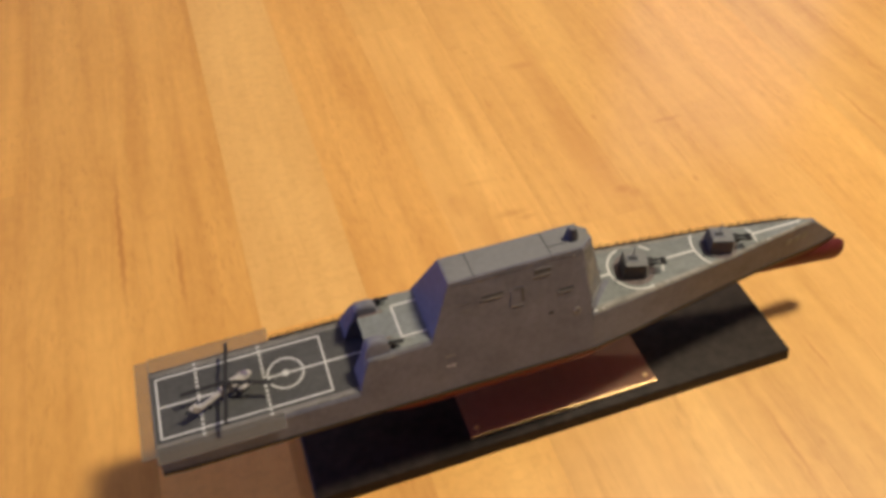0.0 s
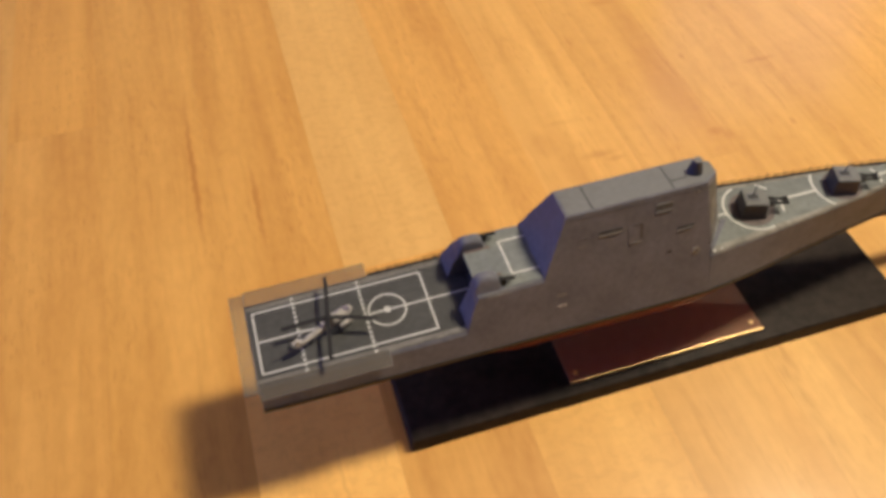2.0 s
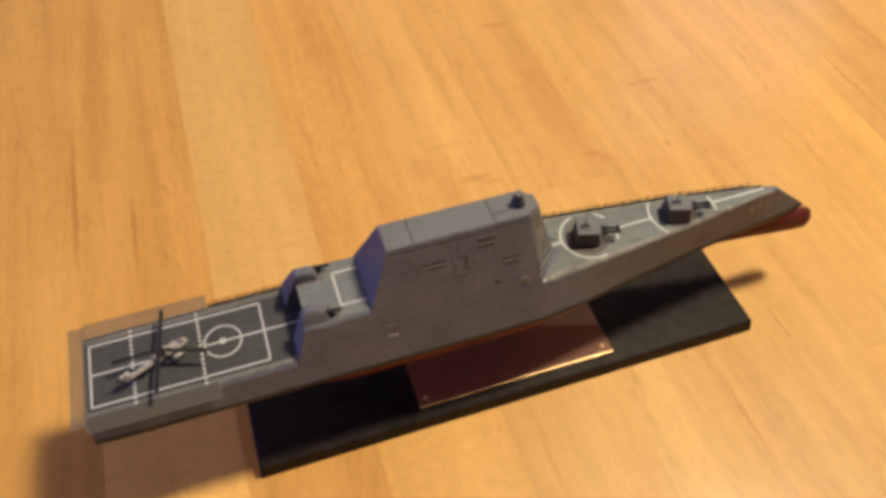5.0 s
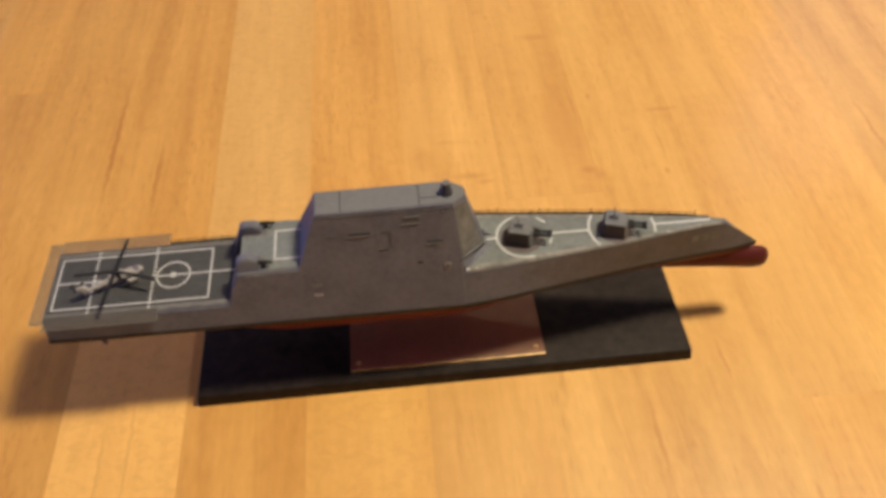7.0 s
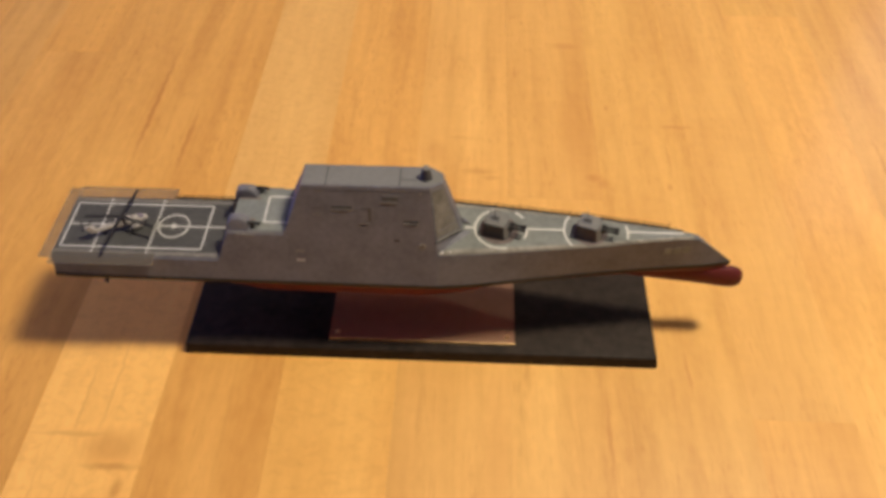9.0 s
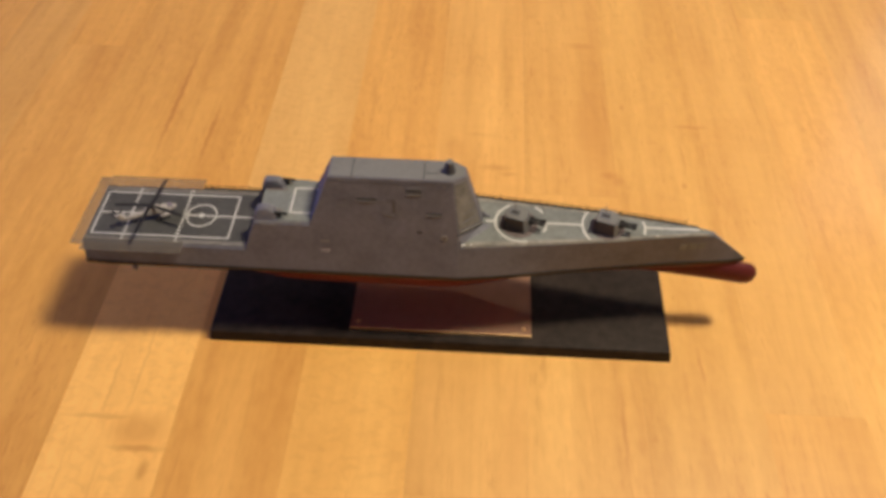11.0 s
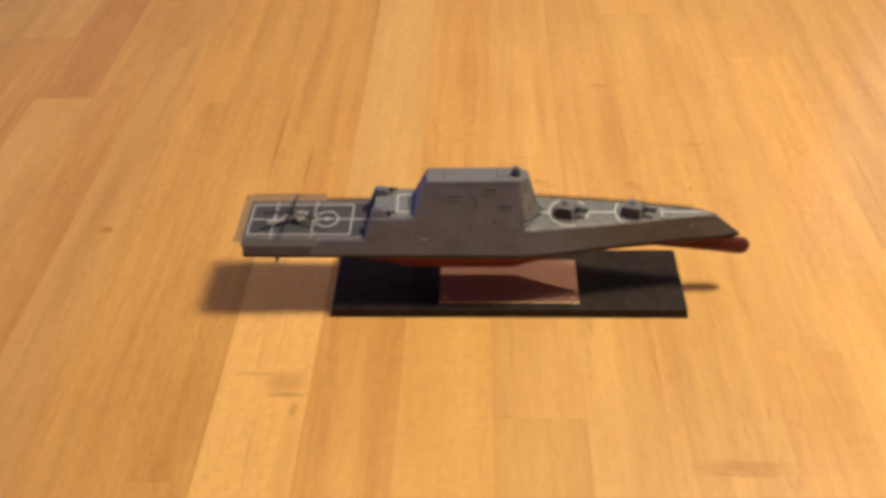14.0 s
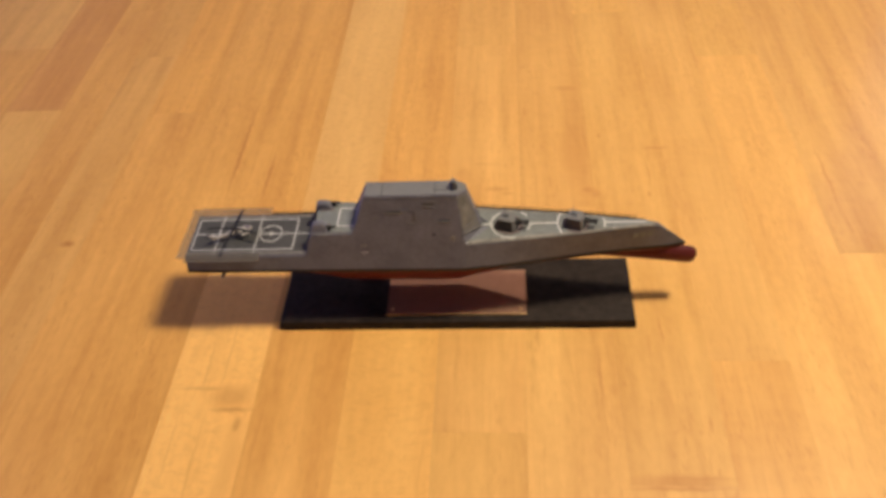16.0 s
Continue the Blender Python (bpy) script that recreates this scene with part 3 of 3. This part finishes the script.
# superstructure: leaning sides, sloping aft face, wedge front
bm = bmesh.new()
h94 = 6.3
w_low, z_low, ZC = side_hw(90, 49.0), 49.0, 70.0
hc = side_hw(90, ZC)
loft(bm, [[(56.4, -w_low, z_low), (121.6, -w_low, z_low), (132, -3.4, z_low), (132, 3.4, z_low), (121.6, w_low, z_low), (56.4, w_low, z_low)],
          [(55.2, -hc, ZC), (120.6, -hc, ZC), (131.2, -3.2, 66), (131.2, 3.2, 66), (120.6, hc, ZC), (55.2, hc, ZC)],
          [(65, -h94, ROOF), (117.8, -h94, ROOF), (123.2, -2.6, ROOF), (123.2, 2.6, ROOF), (117.8, h94, ROOF), (65, h94, ROOF)]])
bevel(bm, 1.2, 3, 25)
tower = put("superstructure", bm, HULL_GREY, ship, "tall grey superstructure with leaning sides", 14)
bm = bmesh.new()
wf = side_hw(121.0, DECK_F)
for side in (-1, 1):
    loft(bm, [[(122.6, side * (wf - 0.35), 63.9), (136.0, side * 2.4, 64.1), (131.4, side * 2.6, 64.0), (120.8, side * (wf - 2), 64.0)],
              [(120.6, side * (hc - 0.4), ZC - 0.5), (131.3, side * 2.6, 65.8), (130.8, side * 2.6, 65.9), (120.4, side * (hc - 2), ZC - 0.3)]])
put("skirt", bm, HULL_GREY, tower, "grey skirt under the wedge front")
for side in (-1, 1):
    bm = bmesh.new()
    rod(bm, (121.3, side * (hc - 0.2), ZC + 0.7), (131.5, side * 3.0, 66.9), 0.26, 0.22, 6)
    put("crease", bm, WORN, tower, "worn pale edge")
    bm = bmesh.new()
    rod(bm, (120.2, side * (hc + 0.15), ZC - 0.3), (131.7, side * 3.1, 66.0), 0.5, 0.36, 6)
    put("joint", bm, GROOVE, tower)
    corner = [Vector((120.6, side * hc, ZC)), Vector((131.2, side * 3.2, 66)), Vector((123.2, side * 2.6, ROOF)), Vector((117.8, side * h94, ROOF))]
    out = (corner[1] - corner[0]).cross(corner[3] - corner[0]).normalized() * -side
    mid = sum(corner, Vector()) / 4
    # front panel, a little paler and more mottled than the sides
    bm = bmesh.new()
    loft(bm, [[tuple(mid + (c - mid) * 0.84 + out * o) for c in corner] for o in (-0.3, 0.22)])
    front = put("front_panel", bm, FRONT_GREY, ship, "paler mottled front panel")
    bm = bmesh.new()
    loft(bm, [[tuple(mid + (corner[i] - mid) * f + out * o) for i, f in ((0, 0.95), (3, 0.95), (3, 0.89), (0, 0.89))] for o in (-0.3, 0.12)])
    put("joint", bm, GROOVE, front)
    for z in (74, 78, 82, 86):
        f = (z - ZC) / (ROOF - ZC)
        bm = bmesh.new()
        rod(bm, (120.6 - 2.2 * f + 1.2, side * (hc + (h94 - hc) * f - 0.9), z), (131.0 - 7.6 * f - 0.5, side * (3.4 - 0.6 * f + 0.3), z - 2.2 * (1 - f)), 0.22, 0.22, 5)
        put("slat", bm, HULL_GREY, tower)
bm = bmesh.new()
loft(bm, [[(65.8, -5.6, ROOF - 0.2), (117.6, -5.6, ROOF - 0.2), (122.6, -2.2, ROOF - 0.2), (122.6, 2.2, ROOF - 0.2), (117.6, 5.6, ROOF - 0.2), (65.8, 5.6, ROOF - 0.2)],
          [(65.8, -5.6, ROOF + 0.15), (117.6, -5.6, ROOF + 0.15), (122.6, -2.2, ROOF + 0.15), (122.6, 2.2, ROOF + 0.15), (117.6, 5.6, ROOF + 0.15), (65.8, 5.6, ROOF + 0.15)]])
roof = put("roof", bm, ROOF_GREY, ship, "lighter grey flat roof")
for a in ((75, -5.6, 75, 5.6), (105.5, -5.6, 105.5, 5.6), (105.9, -1.8, 112, -1.8)):
    bm = bmesh.new()
    line(bm, *a, ROOF + 0.15, 0.4, 0.08)
    put("panel_joint", bm, GROOVE, roof)
bm = bmesh.new()
rod(bm, (116.2, 0, ROOF + 0.1), (116.2, 0, 99.2), 2.8, 1.6, 20)
mast = put("mast", bm, material("dark_blue_grey_paint", (0.07, 0.07, 0.08), 0.55, grain=0.1), ship, "stubby conical mast", True)
bm = bmesh.new()
rod(bm, (116.2, 0, 99.2), (116.2, 0, 99.7), 1.65, 1.5, 20)
put("mast_cap", bm, ROOF_GREY, mast)


# ports and panels on the leaning sides; recess shade painted as dark strips
def side_point(x, z, out=0.0, side=-1):
    n = Vector((0, 1, SLOPE)).normalized() * out
    return (x, side * (side_hw(90, z) + n.y), z + n.z)


def side_block(x0, x1, z0, z1, depth, mat, name, parent, side):
    bm = bmesh.new()
    loft(bm, [[side_point(x0, z0, o, side), side_point(x1, z0, o, side), side_point(x1, z1, o, side), side_point(x0, z1, o, side)] for o in (-0.15, depth)])
    return put(name, bm, mat, parent)


def port(x0, x1, z0, z1, side=-1, lip=False):
    """A slot drawn flat: shade as a dark strip along its top, a paler lit sill along its foot."""
    ob = side_block(x0, x1, z0, z1, 0.05, PORT, "port", ship, side)
    side_block(x0 + 0.2, x1, z1 - 0.55, z1, 0.10, GROOVE, "undercut_shade", ob, side)
    side_block(x0 - 0.1, x1 - 0.3, z0 - 0.6, z0, 0.30, ROOF_GREY, "sill", ob, side)
    if lip:
        side_block(x0 + 0.6, x1, z1, z1 + 0.5, 0.22, ROOF_GREY, "port_lip", ob, side)


for side in (-1, 1):
    port(76.8, 85.6, 84.0, 85.2, side)
    panel = side_block(88.2, 93.4, 78.0, 84.6, 0.12, HULL_GREY, "side_panel", ship, side)
    side_block(88.4, 93.0, 77.4, 77.95, 0.26, ROOF_GREY, "sill", panel, side)
    # dark strips for the shade along the panel's right and top edges
    side_block(92.3, 93.6, 78.8, 84.8, 0.2, PORT, "seam_shade", panel, side)
    side_block(89.6, 93.0, 84.3, 84.9, 0.18, PORT, "seam_shade", panel, side)
    port(98.2, 104.8, 87.6, 89.8, side, True)
    port(107.0, 113.6, 78.4, 79.4, side)
    bm = bmesh.new()
    for k in range(12):
        x0 = 66.5 + k * 4.3
        rod(bm, side_point(x0, 92.3 + random.uniform(-0.25, 0.25), 0.0, side), side_point(x0 + 4.6, 92.3 + random.uniform(-0.25, 0.25), 0.0, side), 0.11, 0.08, 5)
    put("roof_joint", bm, PORT, tower)
    side_block(103.0, 105.2, 69.8, 70.8, 0.1, GROOVE, "slot", tower, side)
    square = side_block(69.0, 72.6, 81.6, 84.4, 0.08, HULL_GREY, "square_panel", ship, side)
    # the square panel's edge shade, again a dark strip
    side_block(69.0, 72.6, 84.0, 84.5, 0.14, PORT, "seam_shade", square, side)
    side_block(69.0, 72.4, 81.2, 81.6, 0.16, ROOF_GREY, "sill", square, side)
    bm = bmesh.new()
    c = Vector(side_point(115, 68, 0.0, side))
    nrm = Vector((0, side, SLOPE)).normalized()
    rod(bm, c - nrm * 0.2, c + nrm * 0.3, 1.55, 1.45, 18)
    hole = put("porthole", bm, WORN, ship, "small pale round porthole")
    bm = bmesh.new()
    rod(bm, c + nrm * 0.1, c + nrm * 0.36, 0.8, 0.75, 12)
    put("glass", bm, PORT, hole)
    for z, mat in ((59.8, WHITE), (64.2, WORN)):
        bm = bmesh.new()
        for x in (61.0, 62.3, 63.6):
            loft(bm, [[side_point(x + a, z + b, o, side) for a, b in ((-0.35, -0.4), (0.35, -0.4), (0.35, 0.4), (-0.35, 0.4))] for o in (-0.1, 0.14)])
        put("hull_mark", bm, mat, ship, "row of tiny pale marks on the hull")
    bm = bmesh.new()
    for i in range(3):
        x0 = 220.5 + i * 4.2
        ring = lambda o: [(x, side * (side_hw(x, z) + o), z) for x, z in ((x0, 55.4), (x0 + 3.2, 55.4), (x0 + 3.4, 59.0), (x0 + 0.2, 59.0))]
        loft(bm, [ring(-0.1), ring(0.12)])
    put("bow_mark", bm, FORE_DECK, ship, "faded pale bars on the bow")

# fore deck, markings, turrets
bm = bmesh.new()
xs = [124 + (233 - 124) * i / 14 for i in range(15)]
rings = [[(x, s * max(0.1, side_hw(x, deck_z(x)) - 1.0), deck_z(x) + dz) for s, dz in ((-1, -0.2), (1, -0.2), (1, 0.22), (-1, 0.22))] for x in xs]
loft(bm, rings)
fore = put("fore_deck", bm, FORE_DECK, ship, "pale grey green fore deck")
Z = DECK_F + 0.24
for a in ((132.8, 0.2, 136.8, 0.2), (160.4, 0.2, 176.0, 0.2), (204.2, 0.2, 228, 0.2)):
    bm = bmesh.new()
    line(bm, *a, Z, 0.95)
    put("white_line", bm, WHITE, fore)
for x, r, a0, a1 in ((148.4, 11.4, 105, 284), (148.4, 11.4, -28, 8), (148.4, 12.0, 34, 56), (190, 13.9, 143, 218), (190, 13.9, -17, 16)):
    bm = bmesh.new()
    flat_ring(bm, x, 0, Z + 0.01, r - 0.45, r + 0.45, a0, a1)
    put("white_arc", bm, WHITE, fore)
for side in (-1, 1):
    bm = bmesh.new()
    loft(bm, [[(x, side * max(0.2, side_hw(x, deck_z(x)) * 0.86 - 0.6), deck_z(x) - 0.1), (x, side * (side_hw(x, deck_z(x)) + 0.02), deck_z(x) - 0.45), (x, side * (side_hw(x, deck_z(x)) - 0.55), deck_z(x) + 0.26), (x, side * max(0.2, side_hw(x, deck_z(x)) * 0.86 - 0.6), deck_z(x) + 0.30)] for x in xs])
    # cream of the border holds both wear and the light on the rounding
    put("deck_border", bm, WORN, ship, "worn deck edge, paler for the light on its rounding")
for x, r in ((147.5, 8.6), (187.2, 7.6)):
    bm = bmesh.new()
    flat_ring(bm, x, -0.6, Z - 0.02, 0, r, h=0.1)
    put("turret_ring", bm, RUST, fore, "reddish brown turret ring")


def gun_turret(x, y, turn):
    t = thing("gun_turret", (x * MM, y * MM, (DECK_F + 0.3 - SZ) * MM), "boxy grey gun turret with twin barrels", "")
    del t["label"]
    t.parent = ship
    t.rotation_euler = (0, 0, radians(turn))
    bm = bmesh.new()
    loft(bm, [[(-5.0, -4.6, 0), (4.4, -4.6, 0), (6.0, -2.6, 0), (6.0, 2.6, 0), (4.4, 4.6, 0), (-5.0, 4.6, 0)],
              [(-4.6, -4.2, 7.3), (3.6, -4.1, 7.2), (4.6, -2.2, 6.9), (4.6, 2.2, 6.9), (3.6, 4.1, 7.2), (-4.6, 4.2, 7.3)]])
    bevel(bm, 0.4, 2, 20)
    # sides darkened as if shaded; the front and top plates painted lighter, as lit
    part("housing", bm, turret_side_shade, t, smooth=True)
    bm = bmesh.new()
    loft(bm, [[(4.45, -4.4, 0.3), (6.05, -2.5, 0.3), (4.75, -2.1, 6.6), (3.75, -4.0, 6.8)], [(4.65, -4.5, 0.3), (6.25, -2.6, 0.3), (4.95, -2.2, 6.6), (3.95, -4.1, 6.8)]])
    loft(bm, [[(6.05, -2.4, 0.3), (6.05, 2.4, 0.3), (4.7, 2.0, 6.6), (4.7, -2.0, 6.6)], [(6.25, -2.4, 0.3), (6.25, 2.4, 0.3), (4.9, 2.0, 6.6), (4.9, -2.0, 6.6)]])
    part("lit_front_plate", bm, ROOF_GREY, t, "front plate painted lighter, as lit")
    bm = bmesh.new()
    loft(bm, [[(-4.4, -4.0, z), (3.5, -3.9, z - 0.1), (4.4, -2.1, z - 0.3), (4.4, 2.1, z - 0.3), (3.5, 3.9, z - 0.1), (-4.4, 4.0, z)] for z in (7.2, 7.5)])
    part("top_plate", bm, ROOF_GREY, t, "top plate painted lighter, as lit")
    bm = bmesh.new()
    for a in ((-3.6, -1.6, 1.2, -1.0), (-3.6, 1.0, 1.2, 1.6), (-3.6, -1.0, -3.0, 1.0)):
        box(bm, a[0], a[2], a[1], a[3], 7.4, 7.8)
    part("hatch", bm, HULL_GREY, t)
    bm = bmesh.new()
    box(bm, -2.9, 0.6, -0.9, 0.9, 7.4, 7.62)
    part("hatch_lid", bm, GROOVE, t)
    for d in (-0.5, 1.5):
        bm = bmesh.new()
        rod(bm, (4.6, d, 4.3), (7.6, d, 4.6), 1.3, 1.15)
        rod(bm, (7.5, d, 4.6), (11.0, d, 4.9), 0.62, 0.56)
        rod(bm, (10.9, d, 4.9), (12.8, d, 5.1), 0.85, 0.8)
        part("barrel", bm, DARK, t, "dark gun barrel")
    bm = bmesh.new()
    rod(bm, (-1.0, 0.6, 7.6), (-1.7, -0.7, 14.8), 0.27, 0.16, 6)
    part("antenna", bm, HULL_GREY, t)
    return t


# housing grey with the shade of the turret's sides put into it
turret_side_shade = material("turret_shaded_side_grey", (0.070, 0.067, 0.078), 0.55, grain=0.08, grain_scale=500, bump=0.2, blotch=0.1)
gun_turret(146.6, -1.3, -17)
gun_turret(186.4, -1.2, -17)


for x, dy, w, l in ((123.0, 0.9, 1.3, 2.0), (126.6, 0.8, 0.4, 1.0), (209, 0.6, 0.4, 2.0)):
    bm = bmesh.new()
    y = -(side_hw(x, DECK_F) - dy)
    loft(bm, [[(x + a, y + b + 0.12 * a, DECK_F + h) for a, b in ((-l / 2, -w * 0.3), (0, -w * 0.5), (l / 2, -w * 0.1), (l * 0.3, w * 0.5), (-l * 0.4, w * 0.4))] for h in (0.2, 0.62)])
    put("paint_chip", bm, WHITE, ship, "chipped spot of white paint")
bm = bmesh.new()
c = Vector(side_point(114.2, 91.6, 0.1, -1))
ball(bm, c, (0.55, 0.4, 0.55), 10, 6)
put("side_lamp", bm, TRIM_GREY, tower, "tiny pale lamp")


# fine wire railings along the deck edges
def railing(x0, x1, side, step=3.6, tall=3.1, mat=DARK):
    bm = bmesh.new()
    n = int((x1 - x0) / step)
    pts = []
    for i in range(n + 1):
        x = x0 + (x1 - x0) * i / n
        z = deck_z(x)
        pts.append((x, side * max(0.3, side_hw(x, z) - 0.5), z))
        lean = random.uniform(-0.25, 0.25)
        rod(bm, pts[-1], (x + lean, pts[-1][1] + random.uniform(-0.2, 0.2), z + tall * random.uniform(0.7, 1.2)), 0.22, 0.17, 5)
    for h in (tall * 0.45, tall * 0.85):
        for a, b in zip(pts, pts[1:]):
            rod(bm, (a[0], a[1], a[2] + h), (b[0], b[1], b[2] + h + random.uniform(-0.1, 0.1)), 0.11, 0.11, 4)
    put("railing", bm, mat, ship, "fine wire railing")


railing(124.5, 222, 1)
railing(-1, 28, 1)
for a, b, mat in ((124.5, 228, BOOT), (-1.5, 30, GROOVE)):
    bm = bmesh.new()
    loft(bm, [[(x, side_hw(x, deck_z(x)) + o, deck_z(x) + h) for o, h in ((-0.65, -0.1), (-0.1, -0.3), (-0.1, 0.7), (-0.65, 0.7))] for x in (a + (b - a) * i / 10 for i in range(11))])
    put("waterway_bar", bm, mat, ship, "thin dark bar along the deck edge")

# ---- the helicopter on the flight deck ----
heli = thing("helicopter_model", (-0.0195, YC - 0.0014, (DECK_A + 0.27) * MM), "tiny pale grey helicopter model standing on the flight deck", "model helicopter")
heli.rotation_euler = (0, 0, radians(29))
bm = bmesh.new()
loft(bm, [[(x, w * math.cos(2 * math.pi * i / 14), zc + h * math.sin(2 * math.pi * i / 14)) for i in range(14)]
          for x, zc, w, h in ((-6.0, 3.9, 0.9, 0.9), (-4.0, 3.6, 1.4, 1.4), (-1, 3.3, 1.9, 1.9), (3, 3.2, 2.0, 2.0), (6.0, 3.2, 2.2, 2.0), (8.2, 3.0, 2.0, 1.7), (9.8, 2.7, 1.2, 1.1), (10.4, 2.5, 0.5, 0.5))])
part("fuselage", bm, HELI_GREY, heli, smooth=True)
bm = bmesh.new()
loft(bm, [[(x, w * math.cos(2 * math.pi * i / 12), zc + h * math.sin(2 * math.pi * i / 12)) for i in range(12)] for x, zc, w, h in ((6.6, 4.5, 1.0, 0.9), (7.6, 4.2, 1.5, 1.0), (8.9, 3.4, 1.5, 0.9))])
part("canopy", bm, CANOPY, heli, "small lavender grey cockpit canopy", smooth=True)
bm = bmesh.new()
loft(bm, [[(x, w * math.cos(2 * math.pi * i / 10), zc + w * math.sin(2 * math.pi * i / 10)) for i in range(10)] for x, zc, w in ((-4.0, 3.8, 1.35), (-8.5, 3.9, 1.1), (-13, 4.1, 0.9))])
part("tail_boom", bm, HELI_GREY, heli, smooth=True)
bm = bmesh.new()
loft(bm, [[(-11.4, y, 3.6), (-14.0, y, 3.6), (-15.9, y, 7.4), (-13.9, y, 7.4)] for y in (-0.7, 0.7)])
bevel(bm, 0.3, 1)
part("tail_fin", bm, HELI_GREY, heli)
bm = bmesh.new()
box(bm, -13.6, -12.0, -0.4, 3.0, 4.2, 4.8, taper=0.15)
part("tailplane", bm, HELI_GREY, heli)
bm = bmesh.new()
for a in (35, 125):
    c, s = math.cos(radians(a)) * 3.4, math.sin(radians(a)) * 3.4
    rod(bm, (-14.6 - c, 1.2, 6.8 - s), (-14.6 + c, 1.2, 6.8 + s), 0.3, 0.3, 6)
part("tail_rotor", bm, DARK, heli)
bm = bmesh.new()
box(bm, -3.4, 3.2, -1.2, 1.2, 5.0, 6.2, taper=0.4)
bevel(bm, 0.3, 1)
part("engine_cowl", bm, HELI_GREY, heli)
bm = bmesh.new()
rod(bm, (0, 0, 5.8), (0, 0, 7.6), 0.7, 0.6)
part("rotor_hub", bm, DARK, heli)
for a, reach in ((82 - 29, 17.6), (262 - 29, 17.6), (-19 - 29, 17.4), (181 - 29, 16.4)):
    bm = bmesh.new()
    c, s = math.cos(radians(a)), math.sin(radians(a))
    loft(bm, [[(c * r - s * w, s * r + c * w, 7.2 - 0.0012 * r * r + dz) for w, dz in ((-0.72, 0), (0.72, 0), (0.72, 0.3), (-0.72, 0.3))] for r in (0.4, reach / 2, reach)])
    part("rotor_blade", bm, DARK, heli, "dark rotor blade")
for y in (-2.6, 2.6):
    bm = bmesh.new()
    rod(bm, (3, y * 0.6, 2.2), (3, y, 0.9), 0.35)
    rod(bm, (3, y - 0.4, 0.85), (3, y + 0.4, 0.85), 0.85, 0.85, 12)
    part("wheel", bm, DARK, heli)
bm = bmesh.new()
rod(bm, (-9, -0.3, 0.7), (-9, 0.3, 0.7), 0.7, 0.7, 12)
rod(bm, (-9, 0, 0.7), (-9, 0, 3.6), 0.3)
part("tail_wheel", bm, DARK, heli)
bm = bmesh.new()
box(bm, 2.0, 7.4, -4.4, -2.9, 1.8, 3.0)
bevel(bm, 0.4, 1)
part("side_pod", bm, HELI_GREY, heli)

# ---- the staves of the table top ----
SEAMS = [-560, -515, -463, -408, -352, -298, -245, -204, -163, -115, -60.5, -5.5, 48.5, 102.5, 156, 210, 265, 311, 364, 418, 470, 523, 577, 630, 684, 738, 791, 845, 900, 960]
LIGHT, MID, DEEP = (1.12, 1.17, 1.24), (1.03, 1.015, 0.97), (1.01, 0.932, 0.81)
# tone and butt joints of the staves that the walk looks at, by the seam at their left
KNOWN = {-352: (DEEP, [352]), -298: (DEEP, [248]), -245: (DEEP, [-180, 420]), -204: ((0.985, 0.94, 0.86), [330]), -163: (DEEP, [-260, 239, 620]), -115: (DEEP, [-118.6]), -60.5: (LIGHT, [-140, 90]), -5.5: (DEEP, [-210, 95]),
         48.5: (MID, [25, 470]), 102.5: (MID, [-75.7, 330]), 156: (MID, [110]), 210: (MID, [-107, 380]), 265: (MID, [-26.5, 440]), 311: (MID, [-130, 300]), 364: (MID, [60, 520]), 418: (MID, [-60, 400]), 470: (MID, [-150, 120])}
# piece tones; front ones lightened, far right ones darkened for the light's falloff
TONES_AND_LIGHT = {(311, 2): (0.96, 0.94, 0.90), (364, 1): (0.94, 0.915, 0.875), (418, 1): (0.905, 0.875, 0.85), (470, 2): (0.90, 0.865, 0.85), (470, 1): (0.96, 0.93, 0.89), (418, 2): (0.90, 0.87, 0.83), (-5.5, 1): (1.10, 1.03, 0.92), (-163, 2): (0.98, 0.875, 0.72), (-60.5, 1): (1.34, 1.36, 1.30), (-352, 1): (1.05, 1.04, 1.0), (-5.5, 2): LIGHT, (-60.5, 2): DEEP, (48.5, 1): DEEP, (-298, 0): MID, (-298, 1): (0.92, 0.80, 0.74), (102.5, 0): (1.055, 1.045, 1.0), (265, 0): (1.02, 0.97, 0.90), (48.5, 0): (1.22, 1.215, 1.14), (311, 1): (1.0, 0.97, 0.92), (265, 1): (0.95, 0.925, 0.885), (156, 1): (0.99, 0.955, 0.92), (156, 0): (1.02, 1.01, 0.97), (210, 1): (0.985, 0.965, 0.93), (102.5, 1): (1.02, 0.995, 0.945)}
rng = random.Random(7)
for x0, x1 in zip(SEAMS, SEAMS[1:]):
    tone, cuts = KNOWN.get(x0, (rng.choice((MID, DEEP, MID, DEEP, LIGHT)), [rng.uniform(-350, -50), rng.uniform(150, 600)]))
    ends = [TY0] + sorted(cuts) + [TY1]
    for i, (y0, y1) in enumerate(zip(ends, ends[1:])):
        bm = bmesh.new()
        g = 0.015
        box(bm, x0 + g, x1 - g, y0 + g, y1 - g, -TOP, 0)
        bmesh.ops.bevel(bm, geom=[e for e in bm.edges if all(abs(v.co.z) < 1e-6 for v in e.verts)], offset=0.03 * MM, segments=1, affect="EDGES")
        bmesh.ops.translate(bm, verts=bm.verts[:], vec=(-0.2, -0.2, 0.75))
        ob = part("stave", bm, WOOD, table)
        k = rng.uniform(0.97, 1.03)
        c = TONES_AND_LIGHT.get((x0, i), tone)
        ob.color = (c[0] * k, c[1] * k, c[2] * k * rng.uniform(0.97, 1.03), 1)
